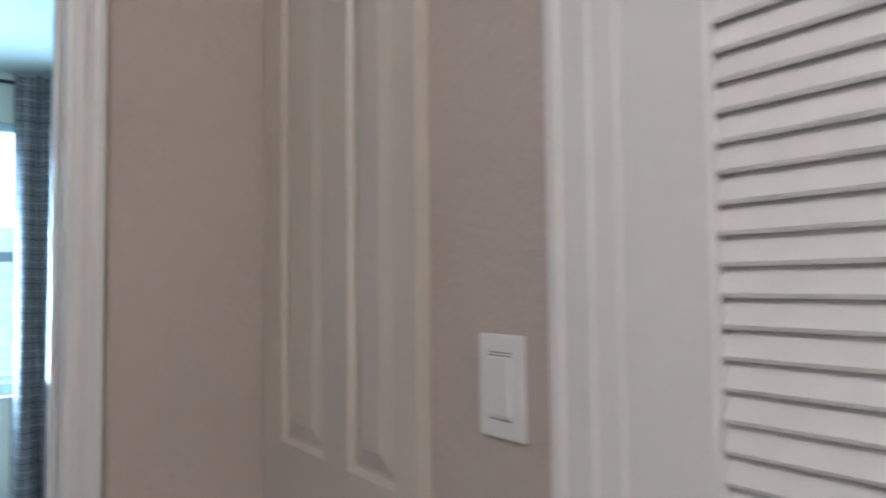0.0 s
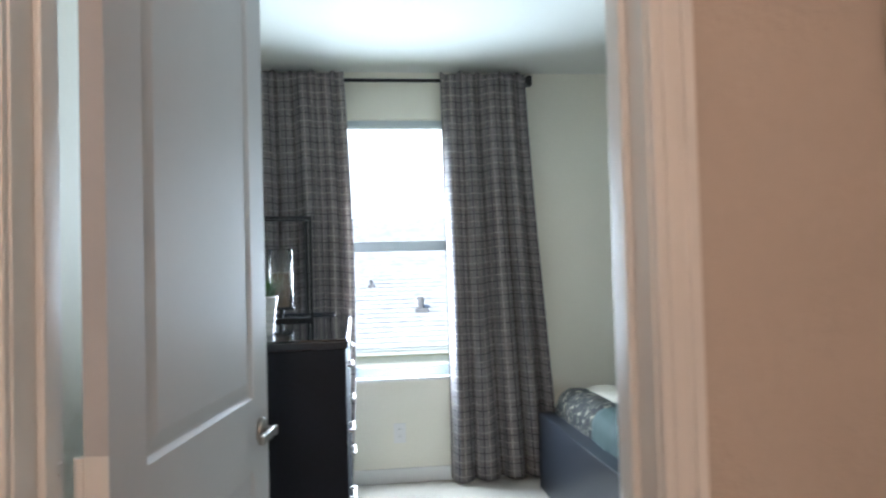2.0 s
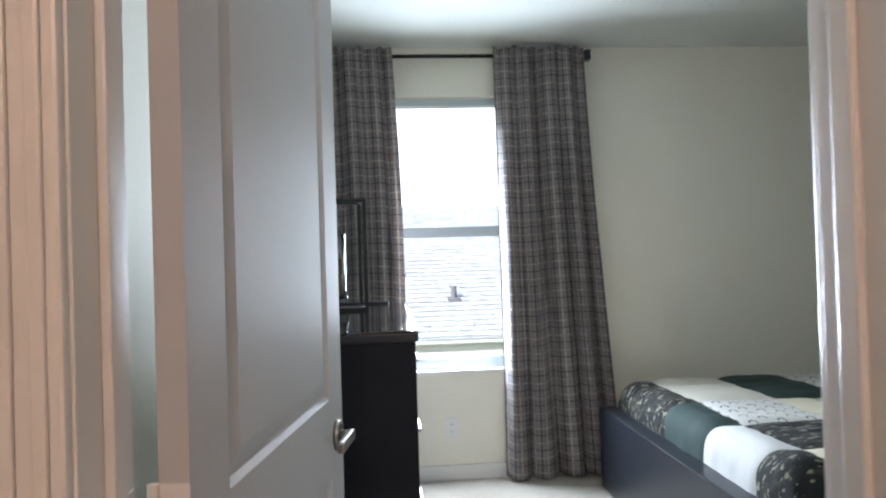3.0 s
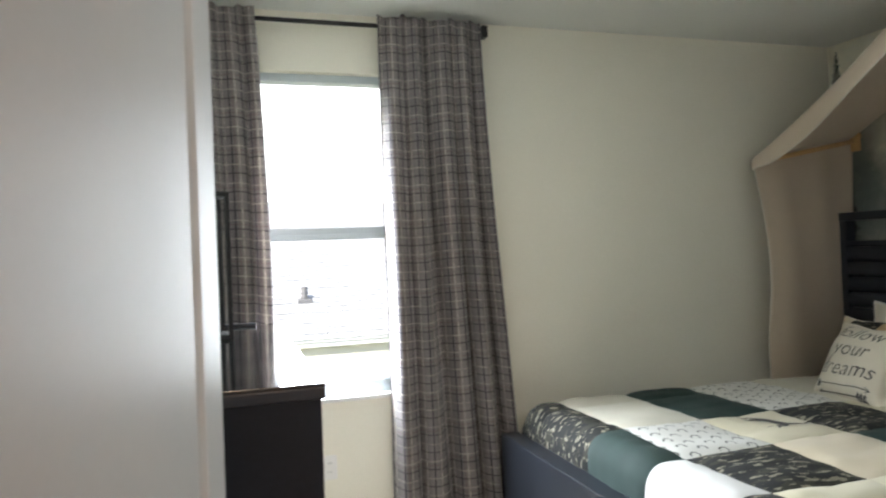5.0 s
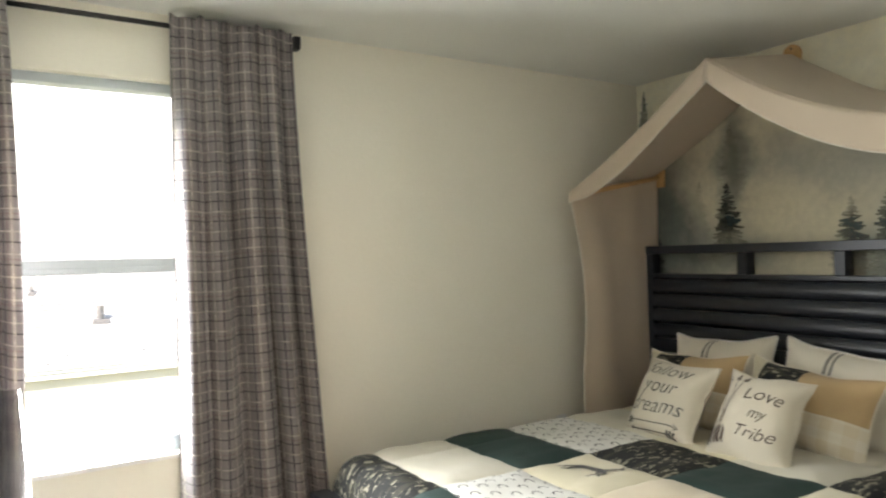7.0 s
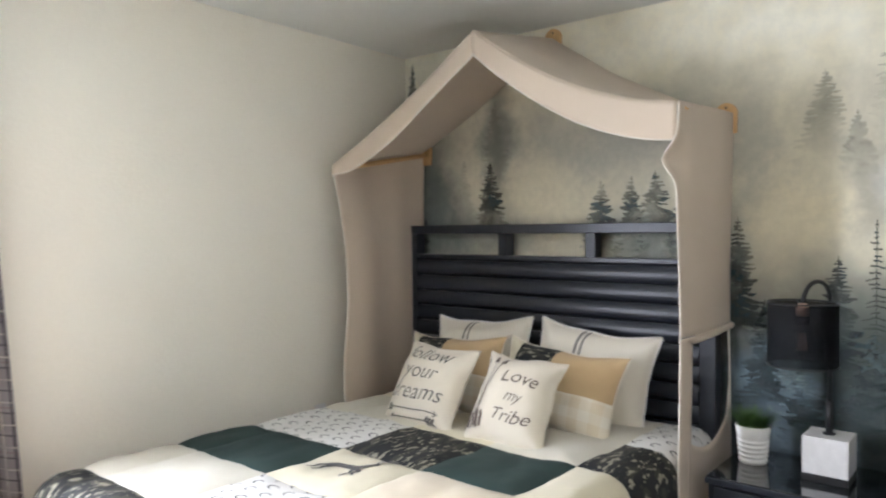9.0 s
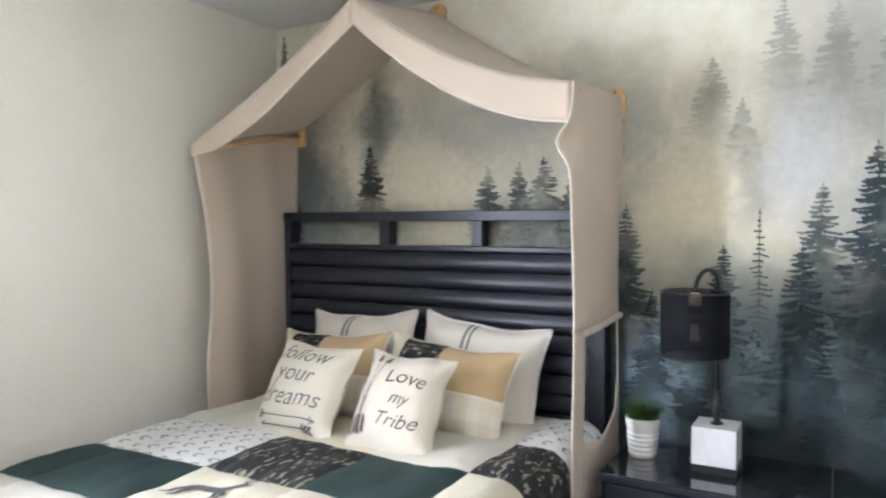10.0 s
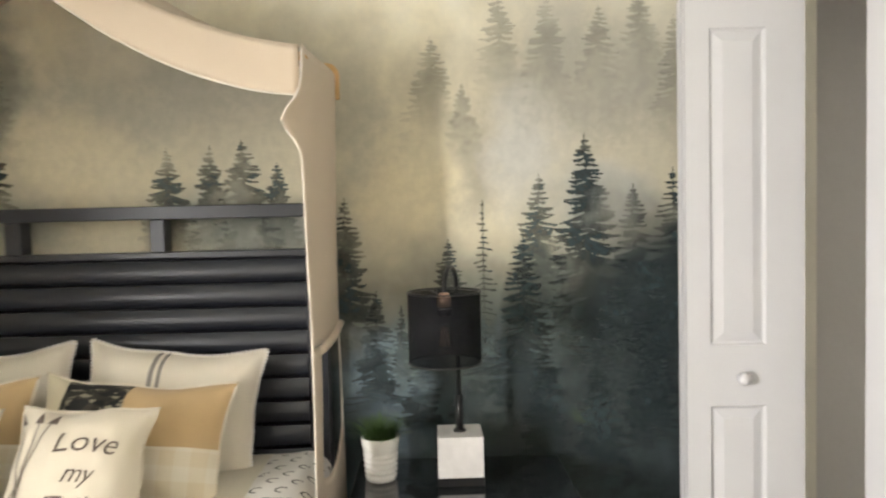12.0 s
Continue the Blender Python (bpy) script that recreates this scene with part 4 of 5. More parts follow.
qt = thing("quilt", "patchwork quilt of green, camouflage, cream and printed squares", "quilt", pose(0, 0, 0))
CLOTH = {
    (0, 0): OFFWHITE, (0, 1): CREAM, (0, 2): TAN, (0, 3): OFFWHITE, (0, 4): CRESCENT,
    (1, 0): CREAM, (1, 1): OFFWHITE, (1, 2): CREAM, (1, 3): OFFWHITE, (1, 4): CAMO,
    (2, 0): CREAM, (2, 1): CRESCENT, (2, 2): CAMO, (2, 3): GREEN, (2, 4): CREAM,
    (3, 0): OFFWHITE, (3, 1): GREEN, (3, 2): CREAM, (3, 3): TAN, (3, 4): CREAM,
    (4, 0): CAMO, (4, 1): OFFWHITE, (4, 2): CRESCENT, (4, 3): CAMO, (4, 4): CREAM,
    (5, 0): CAMO, (5, 1): CAMO, (5, 2): GREEN, (5, 3): WHITECOTTON, (5, 4): CAMO,
}
PATCHWHITE = surf("pale_quilt_cotton", (0.58, 0.545, 0.45), 0.92, var=0.06, scale=5, fine=500, bump=0.5, dist=0.0012, sheen=0.2)
PATCHSNOW = surf("white_quilt_cotton", (0.62, 0.61, 0.60), 0.9, var=0.04, scale=6, fine=500, bump=0.4, dist=0.001, sheen=0.2)
PATCHCREAM = surf("pale_oat_cotton", (0.59, 0.535, 0.385), 0.9, var=0.05, scale=6, fine=500, bump=0.4, dist=0.001, sheen=0.2)
PATCHTAN = surf("sand_cotton", (0.55, 0.47, 0.34), 0.9, var=0.05, scale=6, fine=500, bump=0.4, dist=0.001, sheen=0.2)
SWAP = {CREAM: PATCHCREAM, TAN: PATCHTAN, OFFWHITE: PATCHWHITE, WHITECOTTON: PATCHSNOW}
for i in range(6):
    CLOTH[(i, 0)] = CLOTH[(i, 1)]
    for j in range(5):
        xa, xb, ya, yb = XR[i], XR[i + 1], YR[j], YR[j + 1]
        bm = new_bm()

        def place(u, v, xa=xa, xb=xb, ya=ya, yb=yb):
            e = (1 - (2 * u - 1) ** 6) * (1 - (2 * v - 1) ** 6)
            return quilt_place(xa + (xb - xa) * u, ya + (yb - ya) * v, 0.012 * e - 0.006)
        sheet(bm, 22, 22, place)
        c = CLOTH[(i, j)]
        part("patch", bm, SWAP.get(c, c), qt, soft=True)


def flat_print(name, bm, material, parent, place):
    """Lays a flat drawing, given in its own two axes, onto a curved cloth."""
    for v in bm.verts:
        v.co = place(v.co.x, v.co.y)
    return part(name, bm, material, parent)


def blob(bm, pts):
    """A filled outline."""
    vs = [bm.verts.new((x, y, 0)) for x, y in pts]
    f = bm.faces.new(vs)
    bmesh.ops.triangulate(bm, faces=[f])


def stroke(bm, pts, w0, w1=None):
    w1 = w0 if w1 is None else w1
    prev = None
    n = len(pts)
    for k, (x, y) in enumerate(pts):
        x0, y0 = pts[max(0, k - 1)]
        x1, y1 = pts[min(n - 1, k + 1)]
        d = math.hypot(x1 - x0, y1 - y0) or 1
        w = (w0 + (w1 - w0) * k / max(1, n - 1)) / 2
        a, b = (x - (y1 - y0) / d * w, y + (x1 - x0) / d * w), (x + (y1 - y0) / d * w, y - (x1 - x0) / d * w)
        cur = (bm.verts.new((*a, 0)), bm.verts.new((*b, 0)))
        if prev:
            bm.faces.new((prev[0], prev[1], cur[1], cur[0]))
        prev = cur


# running deer printed on a cream square; axes: a towards the closet, b towards the headboard
bm = new_bm()
blob(bm, [(-0.085, 0.005), (-0.06, 0.028), (-0.01, 0.026), (0.035, 0.034), (0.06, 0.062), (0.078, 0.082), (0.098, 0.078), (0.104, 0.066), (0.086, 0.060), (0.07, 0.028), (0.058, 0.0), (0.02, -0.006), (-0.03, -0.004), (-0.06, -0.016)])
for leg in ([(-0.07, 0.0), (-0.10, -0.03), (-0.095, -0.055), (-0.12, -0.072)], [(-0.055, -0.008), (-0.07, -0.035), (-0.06, -0.06), (-0.08, -0.08)], [(0.045, 0.0), (0.06, -0.03), (0.05, -0.055), (0.055, -0.075)], [(0.055, 0.008), (0.085, -0.015), (0.08, -0.04), (0.095, -0.055)]):
    stroke(bm, leg, 0.022, 0.008)
for an in ([(0.082, 0.080), (0.085, 0.105), (0.11, 0.12), (0.14, 0.118)], [(0.098, 0.113), (0.10, 0.135)], [(0.12, 0.12), (0.128, 0.138)], [(0.078, 0.08), (0.066, 0.105), (0.075, 0.13)]):
    stroke(bm, an, 0.009, 0.006)
flat_print("deer_print", bm, INK, qt, lambda a, b: quilt_place(-1.50 + 1.0 * b, -1.09 - 1.0 * a, 0.0095))


def pillow_place(w, h, t, u, v, side):
    """A point of a stuffed pillow: u, v from -1 to 1 over its face, side -1 for the front."""
    q = max(0.0, (1 - abs(u) ** 3.2) * (1 - abs(v) ** 3.2))
    k = 0.06 if w > 0.5 else 0.085
    x = w / 2 * u * (1 - k * (1 - v * v) * abs(u)) + 0.012 * noise.noise(Vector((u * 1.3, v * 1.9, w * 13)))
    z = h / 2 * (1 + v * (1 - k * (1 - u * u) * abs(v)))
    wr = noise.noise(Vector((u * 1.8 + w * 7, v * 1.8, h * 9 + side))) * 0.11 + noise.noise(Vector((u * 5 + w * 3, v * 5, h * 5 + side))) * 0.045
    z += 0.016 * noise.noise(Vector((u * 1.4, v * 1.2, w * 11 + h)))
    corner = max(0.0, abs(u) * abs(v) - 0.55) / 0.45
    x += 0.020 * w * corner * (1 if u > 0 else -1)
    z += (0.012 if w > 0.5 else 0.004) * corner * (1 if v > 0 else -0.3)
    crease = 0.10 * math.sin(9 * (u * 0.8 + v * 0.6) + 4 * w) * max(0.0, abs(u) + abs(v) - 0.9)
    lean = 0.05 * noise.noise(Vector((u * 0.9 + w * 5, v * 0.8, h * 3)))
    return Vector((x, side * t / 2 * (q ** 0.66) * (1 + wr + crease) + lean * q * t, z))


def pillow(name, label, m, w, h, t, fronts, back, group=""):
    th = thing(name, label, "pillow", m, group)
    for nm, mat_, u0, u1, v0, v1 in fronts:
        bm = new_bm()
        sheet(bm, 26, 26, lambda a, b: pillow_place(w, h, t, u0 + (u1 - u0) * a, v0 + (v1 - v0) * b, -1))
        part(nm, bm, mat_, th, soft=True)
    bm = new_bm()
    sheet(bm, 26, 26, lambda a, b: pillow_place(w, h, t, 1 - 2 * a, -1 + 2 * b, 1))
    part("back", bm, back, th, soft=True)
    bm = new_bm()
    rim = [pillow_place(w, h, t, a, b, -1) for a, b in [(-1 + k / 12, -1) for k in range(24)] + [(1, -1 + k / 12) for k in range(24)] + [(1 - k / 12, 1) for k in range(24)] + [(-1, 1 - k / 12) for k in range(25)]]
    tube(bm, rim, 0.004, 6)
    part("piping", bm, back, th, soft=True)
    return th


def stitched(th, w, h, t):
    """Pale whip stitches along the rim."""
    bm = new_bm()
    for a, b, ou, ov in [(-0.96 + k * 0.048, 1, 0, 1) for k in range(41)] + [(1, -0.96 + k * 0.048, 1, 0) for k in range(41)] + [(-1, -0.96 + k * 0.048, -1, 0) for k in range(41)]:
        p = pillow_place(w, h, t, a, b, -1)
        box(bm, p.x - 0.002 - 0.005 * abs(ou), p.x + 0.002 + 0.005 * abs(ou), p.y - 0.007, p.y + 0.004, p.z - 0.002 - 0.005 * abs(ov), p.z + 0.002 + 0.005 * abs(ov))
    tagged(part("whip_stitch", bm, WHITECOTTON, th), kind="stuff")


PW, PH, PT = 0.585, 0.440, 0.20
for py, pr, dx in ((-0.76, -3, 0), (-1.358, 5, -0.01)):
    e = pillow("euro_pillow", "off-white linen pillow with grey stripes and stitched edges", pose(-0.315 + dx, py, 0.515, -14, pr, -90), PW, PH, PT,
               [("front", OFFWHITE, -1, -0.20, -1, 1), ("stripe", GREYSTRIPE, -0.20, -0.145, -1, 1), ("front", OFFWHITE, -0.145, -0.10, -1, 1), ("stripe", GREYSTRIPE, -0.10, -0.055, -1, 1), ("front", OFFWHITE, -0.055, 1, -1, 1)], OFFWHITE, "stitched pillows")
    stitched(e, PW, PH, PT)
for py, pr in ((-0.745, -2), (-1.318, 5)):
    pillow("pillow_sham", "patchwork sham of camouflage, tan and beige check", pose(-0.56, py, 0.53, -22, pr, -90), 0.575, 0.372, 0.20,
           [("patch", PATCHCREAM, -1, -0.72, 0.1, 1), ("patch", CAMO, -0.72, -0.02, 0.45, 1), ("patch", CHECK, -0.72, -0.02, 0.1, 0.45), ("patch", TAN, -0.02, 1, 0.0, 1), ("patch", CHECK, -0.02, 1, -1, 0.0), ("patch", CHECK, -1, -0.02, -1, 0.1)], CHECK, "patchwork shams")


def lettering(parent, words, w, h, t, x, z, size, material, shear=0.0, space=1.0, weight=-0.0016):
    """A line of letters laid onto a pillow's front; x, z: the middle of the line, in metres on the face."""
    cu = bpy.data.curves.new("letters", "FONT")
    cu.body, cu.size, cu.shear, cu.space_character, cu.align_x, cu.resolution_u, cu.offset = words, size, shear, space, "CENTER", 3, weight
    tmp = new("letters", cu)
    me = bpy.data.meshes.new_from_object(tmp.evaluated_get(bpy.context.evaluated_depsgraph_get()))
    bpy.data.objects.remove(tmp)
    bm = new_bm()
    bm.from_mesh(me)
    bmesh.ops.triangulate(bm, faces=bm.faces)
    bmesh.ops.subdivide_edges(bm, edges=[e for e in bm.edges if e.calc_length() > 0.03], cuts=2)
    lay(bm, w, h, t, x, z)
    part("letters", bm, material, parent)


def lay(bm, w, h, t, x, z):
    for _ in range(3):
        long = [e for e in bm.edges if e.calc_length() > 0.018]
        if long:
            bmesh.ops.subdivide_edges(bm, edges=long, cuts=1)
    bmesh.ops.triangulate(bm, faces=bm.faces)
    for v in bm.verts:
        a, b = v.co.x + x, v.co.y + z
        p = pillow_place(w, h, t, max(-1, min(1, 2 * a / w)), max(-1, min(1, 2 * b / h)), -1)
        v.co = Vector((p.x, p.y - 0.0022, p.z))


TW, THH, TT = 0.40, 0.375, 0.17
p1 = pillow("throw_pillow", "natural linen pillow printed with follow your dreams", pose(-0.905, -0.880, 0.555, -31, 1, -94), TW, THH, TT, [("front", CREAM, -1, 1, -1, 1)], CREAM, "throw pillows")
lettering(p1, "follow", TW, THH, TT, -0.008, 0.092, 0.104, INK, 0.25, 1.0, -0.0009)
lettering(p1, "your", TW, THH, TT, -0.008, 0.000, 0.104, INK, 0.25, 1.0, -0.0009)
lettering(p1, "dreams", TW, THH, TT, -0.008, -0.092, 0.104, INK, 0.25, 1.0, -0.0009)
bm = new_bm()
stroke(bm, [(-0.15 + 0.03 * k, -0.136) for k in range(11)], 0.0045)
stroke(bm, [(0.128, -0.125), (0.15, -0.136), (0.128, -0.147)], 0.0045)
for k in range(3):
    stroke(bm, [(-0.158 + 0.012 * k, -0.122), (-0.146 + 0.012 * k, -0.136), (-0.158 + 0.012 * k, -0.150)], 0.008)
stroke(bm, [(-0.13 + 0.03 * k, -0.172) for k in range(9)], 0.0045)
stroke(bm, [(-0.115, -0.163), (-0.135, -0.172), (-0.115, -0.181)], 0.006)
for k in range(3):
    stroke(bm, [(0.096 + 0.019 * k, -0.157), (0.080 + 0.019 * k, -0.172), (0.096 + 0.019 * k, -0.187)], 0.011)
lay(bm, TW, THH, TT, 0, 0)
part("arrow_print", bm, INK, p1)
LW, LH = 0.338, 0.385
p2 = pillow("throw_pillow", "natural linen pillow printed with arrows and love my tribe", pose(-0.905, -1.328, 0.548, -33, 3, -84), LW, LH, TT, [("front", CREAM, -1, 1, -1, 1)], CREAM, "throw pillows")
lettering(p2, "Love", LW, LH, TT, 0.034, 0.046, 0.080, BROWNINK, 0.30, 1.0, -0.0002)
lettering(p2, "my", LW, LH, TT, 0.028, -0.024, 0.064, BROWNINK, 0.30, 0.95, -0.0004)
lettering(p2, "Tribe", LW, LH, TT, 0.036, -0.110, 0.076, BROWNINK, 0.30, 1.0, -0.0002)
bm = new_bm()
for x0, x1 in ((-0.155, -0.065), (-0.115, -0.105), (-0.095, -0.16)):
    stroke(bm, [(x0, -0.15), ((x0 + x1) / 2, 0.0), (x1, 0.14)], 0.004)
    blob(bm, [(x1 - 0.014, 0.135), (x1 + 0.016, 0.135), (x1 + (x1 - x0) * 0.12, 0.175)])
    for s in (-1, 1):
        blob(bm, [(x0 + s * 0.003, -0.075), (x0 + s * 0.016, -0.10), (x0 + s * 0.016, -0.155), (x0 + s * 0.003, -0.14)])
lay(bm, LW, LH, TT, 0, 0)
part("arrow_print", bm, BROWNINK, p2)

# ---- canvas house canopy over the headboard ----
cn = thing("bed_canopy", "beige canvas house-shaped canopy hung on pine dowels", "canopy", pose(0, 0, 0))
# dowel ends: y, z of the dowel, and how far it stands out from the wall
DL, DP, DR_ = (-0.165, 1.868, 0.715, 0.130), (-1.035, 2.372, 0.670, 0.105), (-1.895, 1.892, 0.552, 0.020)
for y, z, out, dip in (DL, DP, DR_):
    part("dowel", rod(new_bm(), (0.0, y, z - 0.020), (0.03 - out, y, z - dip * (1 - 0.03 / out) - 0.020), 0.014), PINE, cn, soft=True)
    bm = new_bm()
    rod(bm, (0.0, y, z + 0.005), (-0.018, y, z + 0.005), 0.046, None, 32)
    box(bm, -0.0175, -0.0005, y - 0.046, y + 0.046, z - 0.082, z + 0.005, 0.008, 3)
    part("wall_bracket", bm, PINE, cn)
    bm = new_bm()
    rod(bm, (-0.0178, y, z + 0.030), (-0.0200, y, z + 0.030), 0.005, None, 12)
    part("screw", bm, SLOT, cn)


def roof_line(f, a, b, sag, v=1.0):
    """Along the cloth from one dowel (f=0) to the next (f=1), hanging a little; v from the wall to the front."""
    y = a[0] + (b[0] - a[0]) * f
    za, zb = a[1] - a[3] * v, b[1] - b[3] * v
    return y, za + (zb - za) * f - sag * 4 * f * (1 - f)


def thick(ob, t=0.004):
    md = ob.modifiers.new("thick", "SOLIDIFY")
    md.thickness, md.offset = t, 0
    return ob


for a, b in ((DL, DP), (DP, DR_)):
    bm = new_bm()

    def place(u, v, a=a, b=b):
        front = a[2] + (b[2] - a[2]) * u
        y, z = roof_line(u, a, b, (0.020 if a is DL else 0.040) + (0.006 if a is DL else 0.040) * v, v)
        w = 0.006 * noise.noise(Vector((u * 4, v * 3, a[0])))
        return (-0.004 - (front + 0.008) * v, y, z + 0.003 + w)
    sheet(bm, 40, 24, place)
    thick(part("roof_cloth", bm, CANVAS, cn, soft=True))
    # the front flap, hanging from the edge of the roof
    bm = new_bm()

    def flap(u, v, a=a, b=b):
        front = a[2] + (b[2] - a[2]) * u
        y, z = roof_line(u, a, b, 0.026 if a is DL else 0.080)
        drop = 0.100 + 0.018 * math.sin(math.pi * u) + (0.048 * u if a is DP else 0.0)
        k = 1 - 0.40 * math.exp(-((u - (0.0 if a is DL else 1.0)) / 0.10) ** 2) * (1 if a is DL else 0.1)
        curl = 0.016 * math.sin(9 * u + 1) * v
        return (-front - 0.012 - 0.006 * math.sin(math.pi * v) - curl * 0.6, y, z + 0.003 - drop * k * v)
    sheet(bm, 40, 8, flap)
    thick(part("front_flap", bm, CANVAS, cn, soft=True))
    bm = new_bm()
    tube(bm, [Vector(flap(k / 40, 1)) for k in range(41)], 0.0035, 6)
    part("flap_hem", bm, CANVASEDGE, cn, soft=True)

# side cloth towards the window, reaching behind the mattress
bm = new_bm()


def side_left(u, v):
    # u from the wall to the front edge, v down
    z = DL[1] - DL[3] * u + 0.003 - 1.60 * v
    front = 0.715 - 0.05 * math.sin(math.pi * min(1, v * 1.6)) - 0.02 * v
    y = DL[0] + 0.012 - 0.02 * v + 0.030 * math.sin(5.5 * u + 0.6) * min(1, v * 4) * (0.4 + 0.6 * v) + 0.008 * math.sin(13 * u + 2 * v)
    y -= 0.055 * (u ** 3) * min(1, v * 2.2)
    return (-0.006 - front * u, y, z)


sheet(bm, 40, 50, side_left)
thick(part("side_cloth", bm, CANVAS, cn, soft=True))
bm = new_bm()
tube(bm, [Vector(side_left(1.0, k / 50)) for k in range(51)], 0.0035, 6)
part("side_hem", bm, CANVASEDGE, cn, soft=True)

# side cloth towards the nightstand: whole above, an open window below with strips on both sides
YS = DR_[0] - 0.018


def side_right(u, z):
    front = 0.562 + 0.012 * math.sin(6 * (1.9 - z))
    y = YS - 0.012 * math.sin(3.4 * u + 0.4) - 0.006 * math.sin(4 * z + 5 * u) + 0.030 * (u > 0.8) * (u - 0.8) / 0.2 * math.exp(-((z - 1.66) / 0.06) ** 2) * 1.9
    return (-0.006 - front * u, y, z)


bm = new_bm()
sheet(bm, 26, 36, lambda u, v: side_right(u, DR_[1] - DR_[3] * u + 0.004 - (DR_[1] - DR_[3] * u - 0.985) * v))
thick(part("side_cloth", bm, CANVAS, cn, soft=True))
bm = new_bm()
tube(bm, [Vector(side_right(k / 20 * 0.86, 0.985 - 0.012 * k / 20)) + Vector((0, -0.006, 0)) for k in range(21)], 0.014, 10)
part("rolled_hem", bm, CANVAS, cn, soft=True)
bm = new_bm()
sheet(bm, 5, 40, lambda u, v: side_right(0.83 + 0.17 * u - 0.03 * math.sin(3 * v) * (1 - u), 0.985 - 0.93 * v))
thick(part("front_strip", bm, CANVAS, cn, soft=True))
bm = new_bm()
tube(bm, [Vector(side_right(1.0, DR_[1] - DR_[3] - (DR_[1] - DR_[3] - 0.055) * k / 60)) for k in range(61)], 0.0035, 6)
part("front_hem", bm, CANVASEDGE, cn, soft=True)
bm = new_bm()
sheet(bm, 4, 20, lambda u, v: side_right(0.02 + u * (0.05 - 0.03 * math.sin(math.pi * min(1, v * 1.3)) + 0.30 * max(0, v - 0.55) ** 1.6), 0.985 - 0.42 * v))
thick(part("back_strip", bm, CANVASEDGE, cn, soft=True))
bm = new_bm()
sheet(bm, 22, 16, lambda u, v: side_right(0.03 + 0.82 * u, (0.585 + 0.06 * (1 - u) ** 2 - 0.07 * math.sin(math.pi * u)) * (1 - v) + 0.05 * v))
thick(part("lower_cloth", bm, CANVAS, cn, soft=True))

# ---- nightstand, lamp, plant ----
NX0, NX1, NY0, NY1, NZ = -0.50, -0.03, -2.715, -1.985, 0.475
ns = thing("nightstand", "black wooden nightstand with a glossy top", "nightstand", pose(0, 0, 0))
for y0, y1 in ((NY0, NY0 + 0.022), (NY1 - 0.022, NY1)):
    bm = new_bm()
    box(bm, NX0 + 0.02, NX1, y0, y1, 0.0, NZ - 0.03, 0.003)
    part("side_panel", bm, BLACKSIDE, ns)
bm = new_bm()
box(bm, NX1 - 0.015, NX1, NY0 + 0.022, NY1 - 0.022, 0.04, NZ - 0.03)
box(bm, NX0 + 0.03, NX1 - 0.015, NY0 + 0.022, NY1 - 0.022, 0.04, 0.06)
part("carcass", bm, BLACKSIDE, ns)
bm = new_bm()
box(bm, NX0, NX1, NY0 - 0.006, NY1 + 0.006, NZ - 0.03, NZ - 0.006, 0.003)
part("top_board", bm, BLACKWOOD, ns)
bm = new_bm()
box(bm, NX0 + 0.004, NX1 - 0.004, NY0 - 0.002, NY1 + 0.002, NZ - 0.006, NZ, 0.002)
part("glass_top", bm, BLACKGLASS, ns, "reflective black glass top")
for z0, z1 in ((0.065, 0.245), (0.255, 0.435)):
    bm = new_bm()
    box(bm, NX0 + 0.008, NX0 + 0.028, NY0 + 0.024, NY1 - 0.024, z0, z1, 0.003)
    d = part("drawer", bm, BLACKWOOD, ns)
    bm = new_bm()
    zc = (z0 + z1) / 2
    box(bm, NX0 - 0.02, NX0 - 0.012, -2.42, -2.28, zc - 0.006, zc + 0.006, 0.002)
    for y in (-2.41, -2.29):
        box(bm, NX0 - 0.013, NX0 + 0.008, y - 0.005, y + 0.005, zc - 0.005, zc + 0.005)
    part("handle", bm, NICKEL, d, "satin steel bar pull")

tl = thing("table_lamp", "black table lamp with mesh drum shade and white stone base", "lamp", pose(-0.248, -2.347, NZ))
bm = new_bm()
box(bm, -0.078, 0.078, -0.078, 0.078, 0.0, 0.028, 0.002)
part("plinth", bm, BLACKMETAL, tl, "black plinth")
bm = new_bm()
box(bm, -0.076, 0.076, -0.076, 0.076, 0.028, 0.165, 0.003)
part("base_block", bm, STONE, tl, "white stone block")
bm = new_bm()
lathe(bm, [(0.0, 0.165), (0.022, 0.165), (0.022, 0.170), (0.0, 0.172)], 24)
rod(bm, (0, 0, 0.17), (0, 0, 0.29), 0.0125)
# the neck rises past the shade and bends over to its socket
AX, AY = -0.205, 0.047
pts = [(0, 0, 0.29), (0, 0, 0.45), (0, 0, 0.60)]
for k in range(17):
    a = math.pi * k / 16
    q = 0.5 - 0.5 * math.cos(a)
    pts.append((AX * q, AY * q, 0.655 + 0.078 * math.sin(a)))
pts.append((AX, AY, 0.648))
tube(bm, pts, 0.0075, 12)
part("stem", bm, BLACKMETAL, tl, soft=True)
SC, ST, SB = (AX, AY, 0), 0.664, 0.445
bm = new_bm()
lathe(bm, [(0.0, 0.662), (0.012, 0.661), (0.021, 0.652), (0.022, 0.640), (0.022, 0.622), (0.019, 0.618), (0.0, 0.618)], 28, SC)
part("socket", bm, COPPER, tl, "copper lamp socket", True)
bm = new_bm()
lathe(bm, [(0.0, 0.6175), (0.020, 0.6175), (0.024, 0.610), (0.024, 0.603), (0.020, 0.600), (0.024, 0.596), (0.020, 0.588), (0.0, 0.588)], 28, SC)
part("socket_collar", bm, BLACKMETAL, tl, "black threaded collar", True)
bm = new_bm()
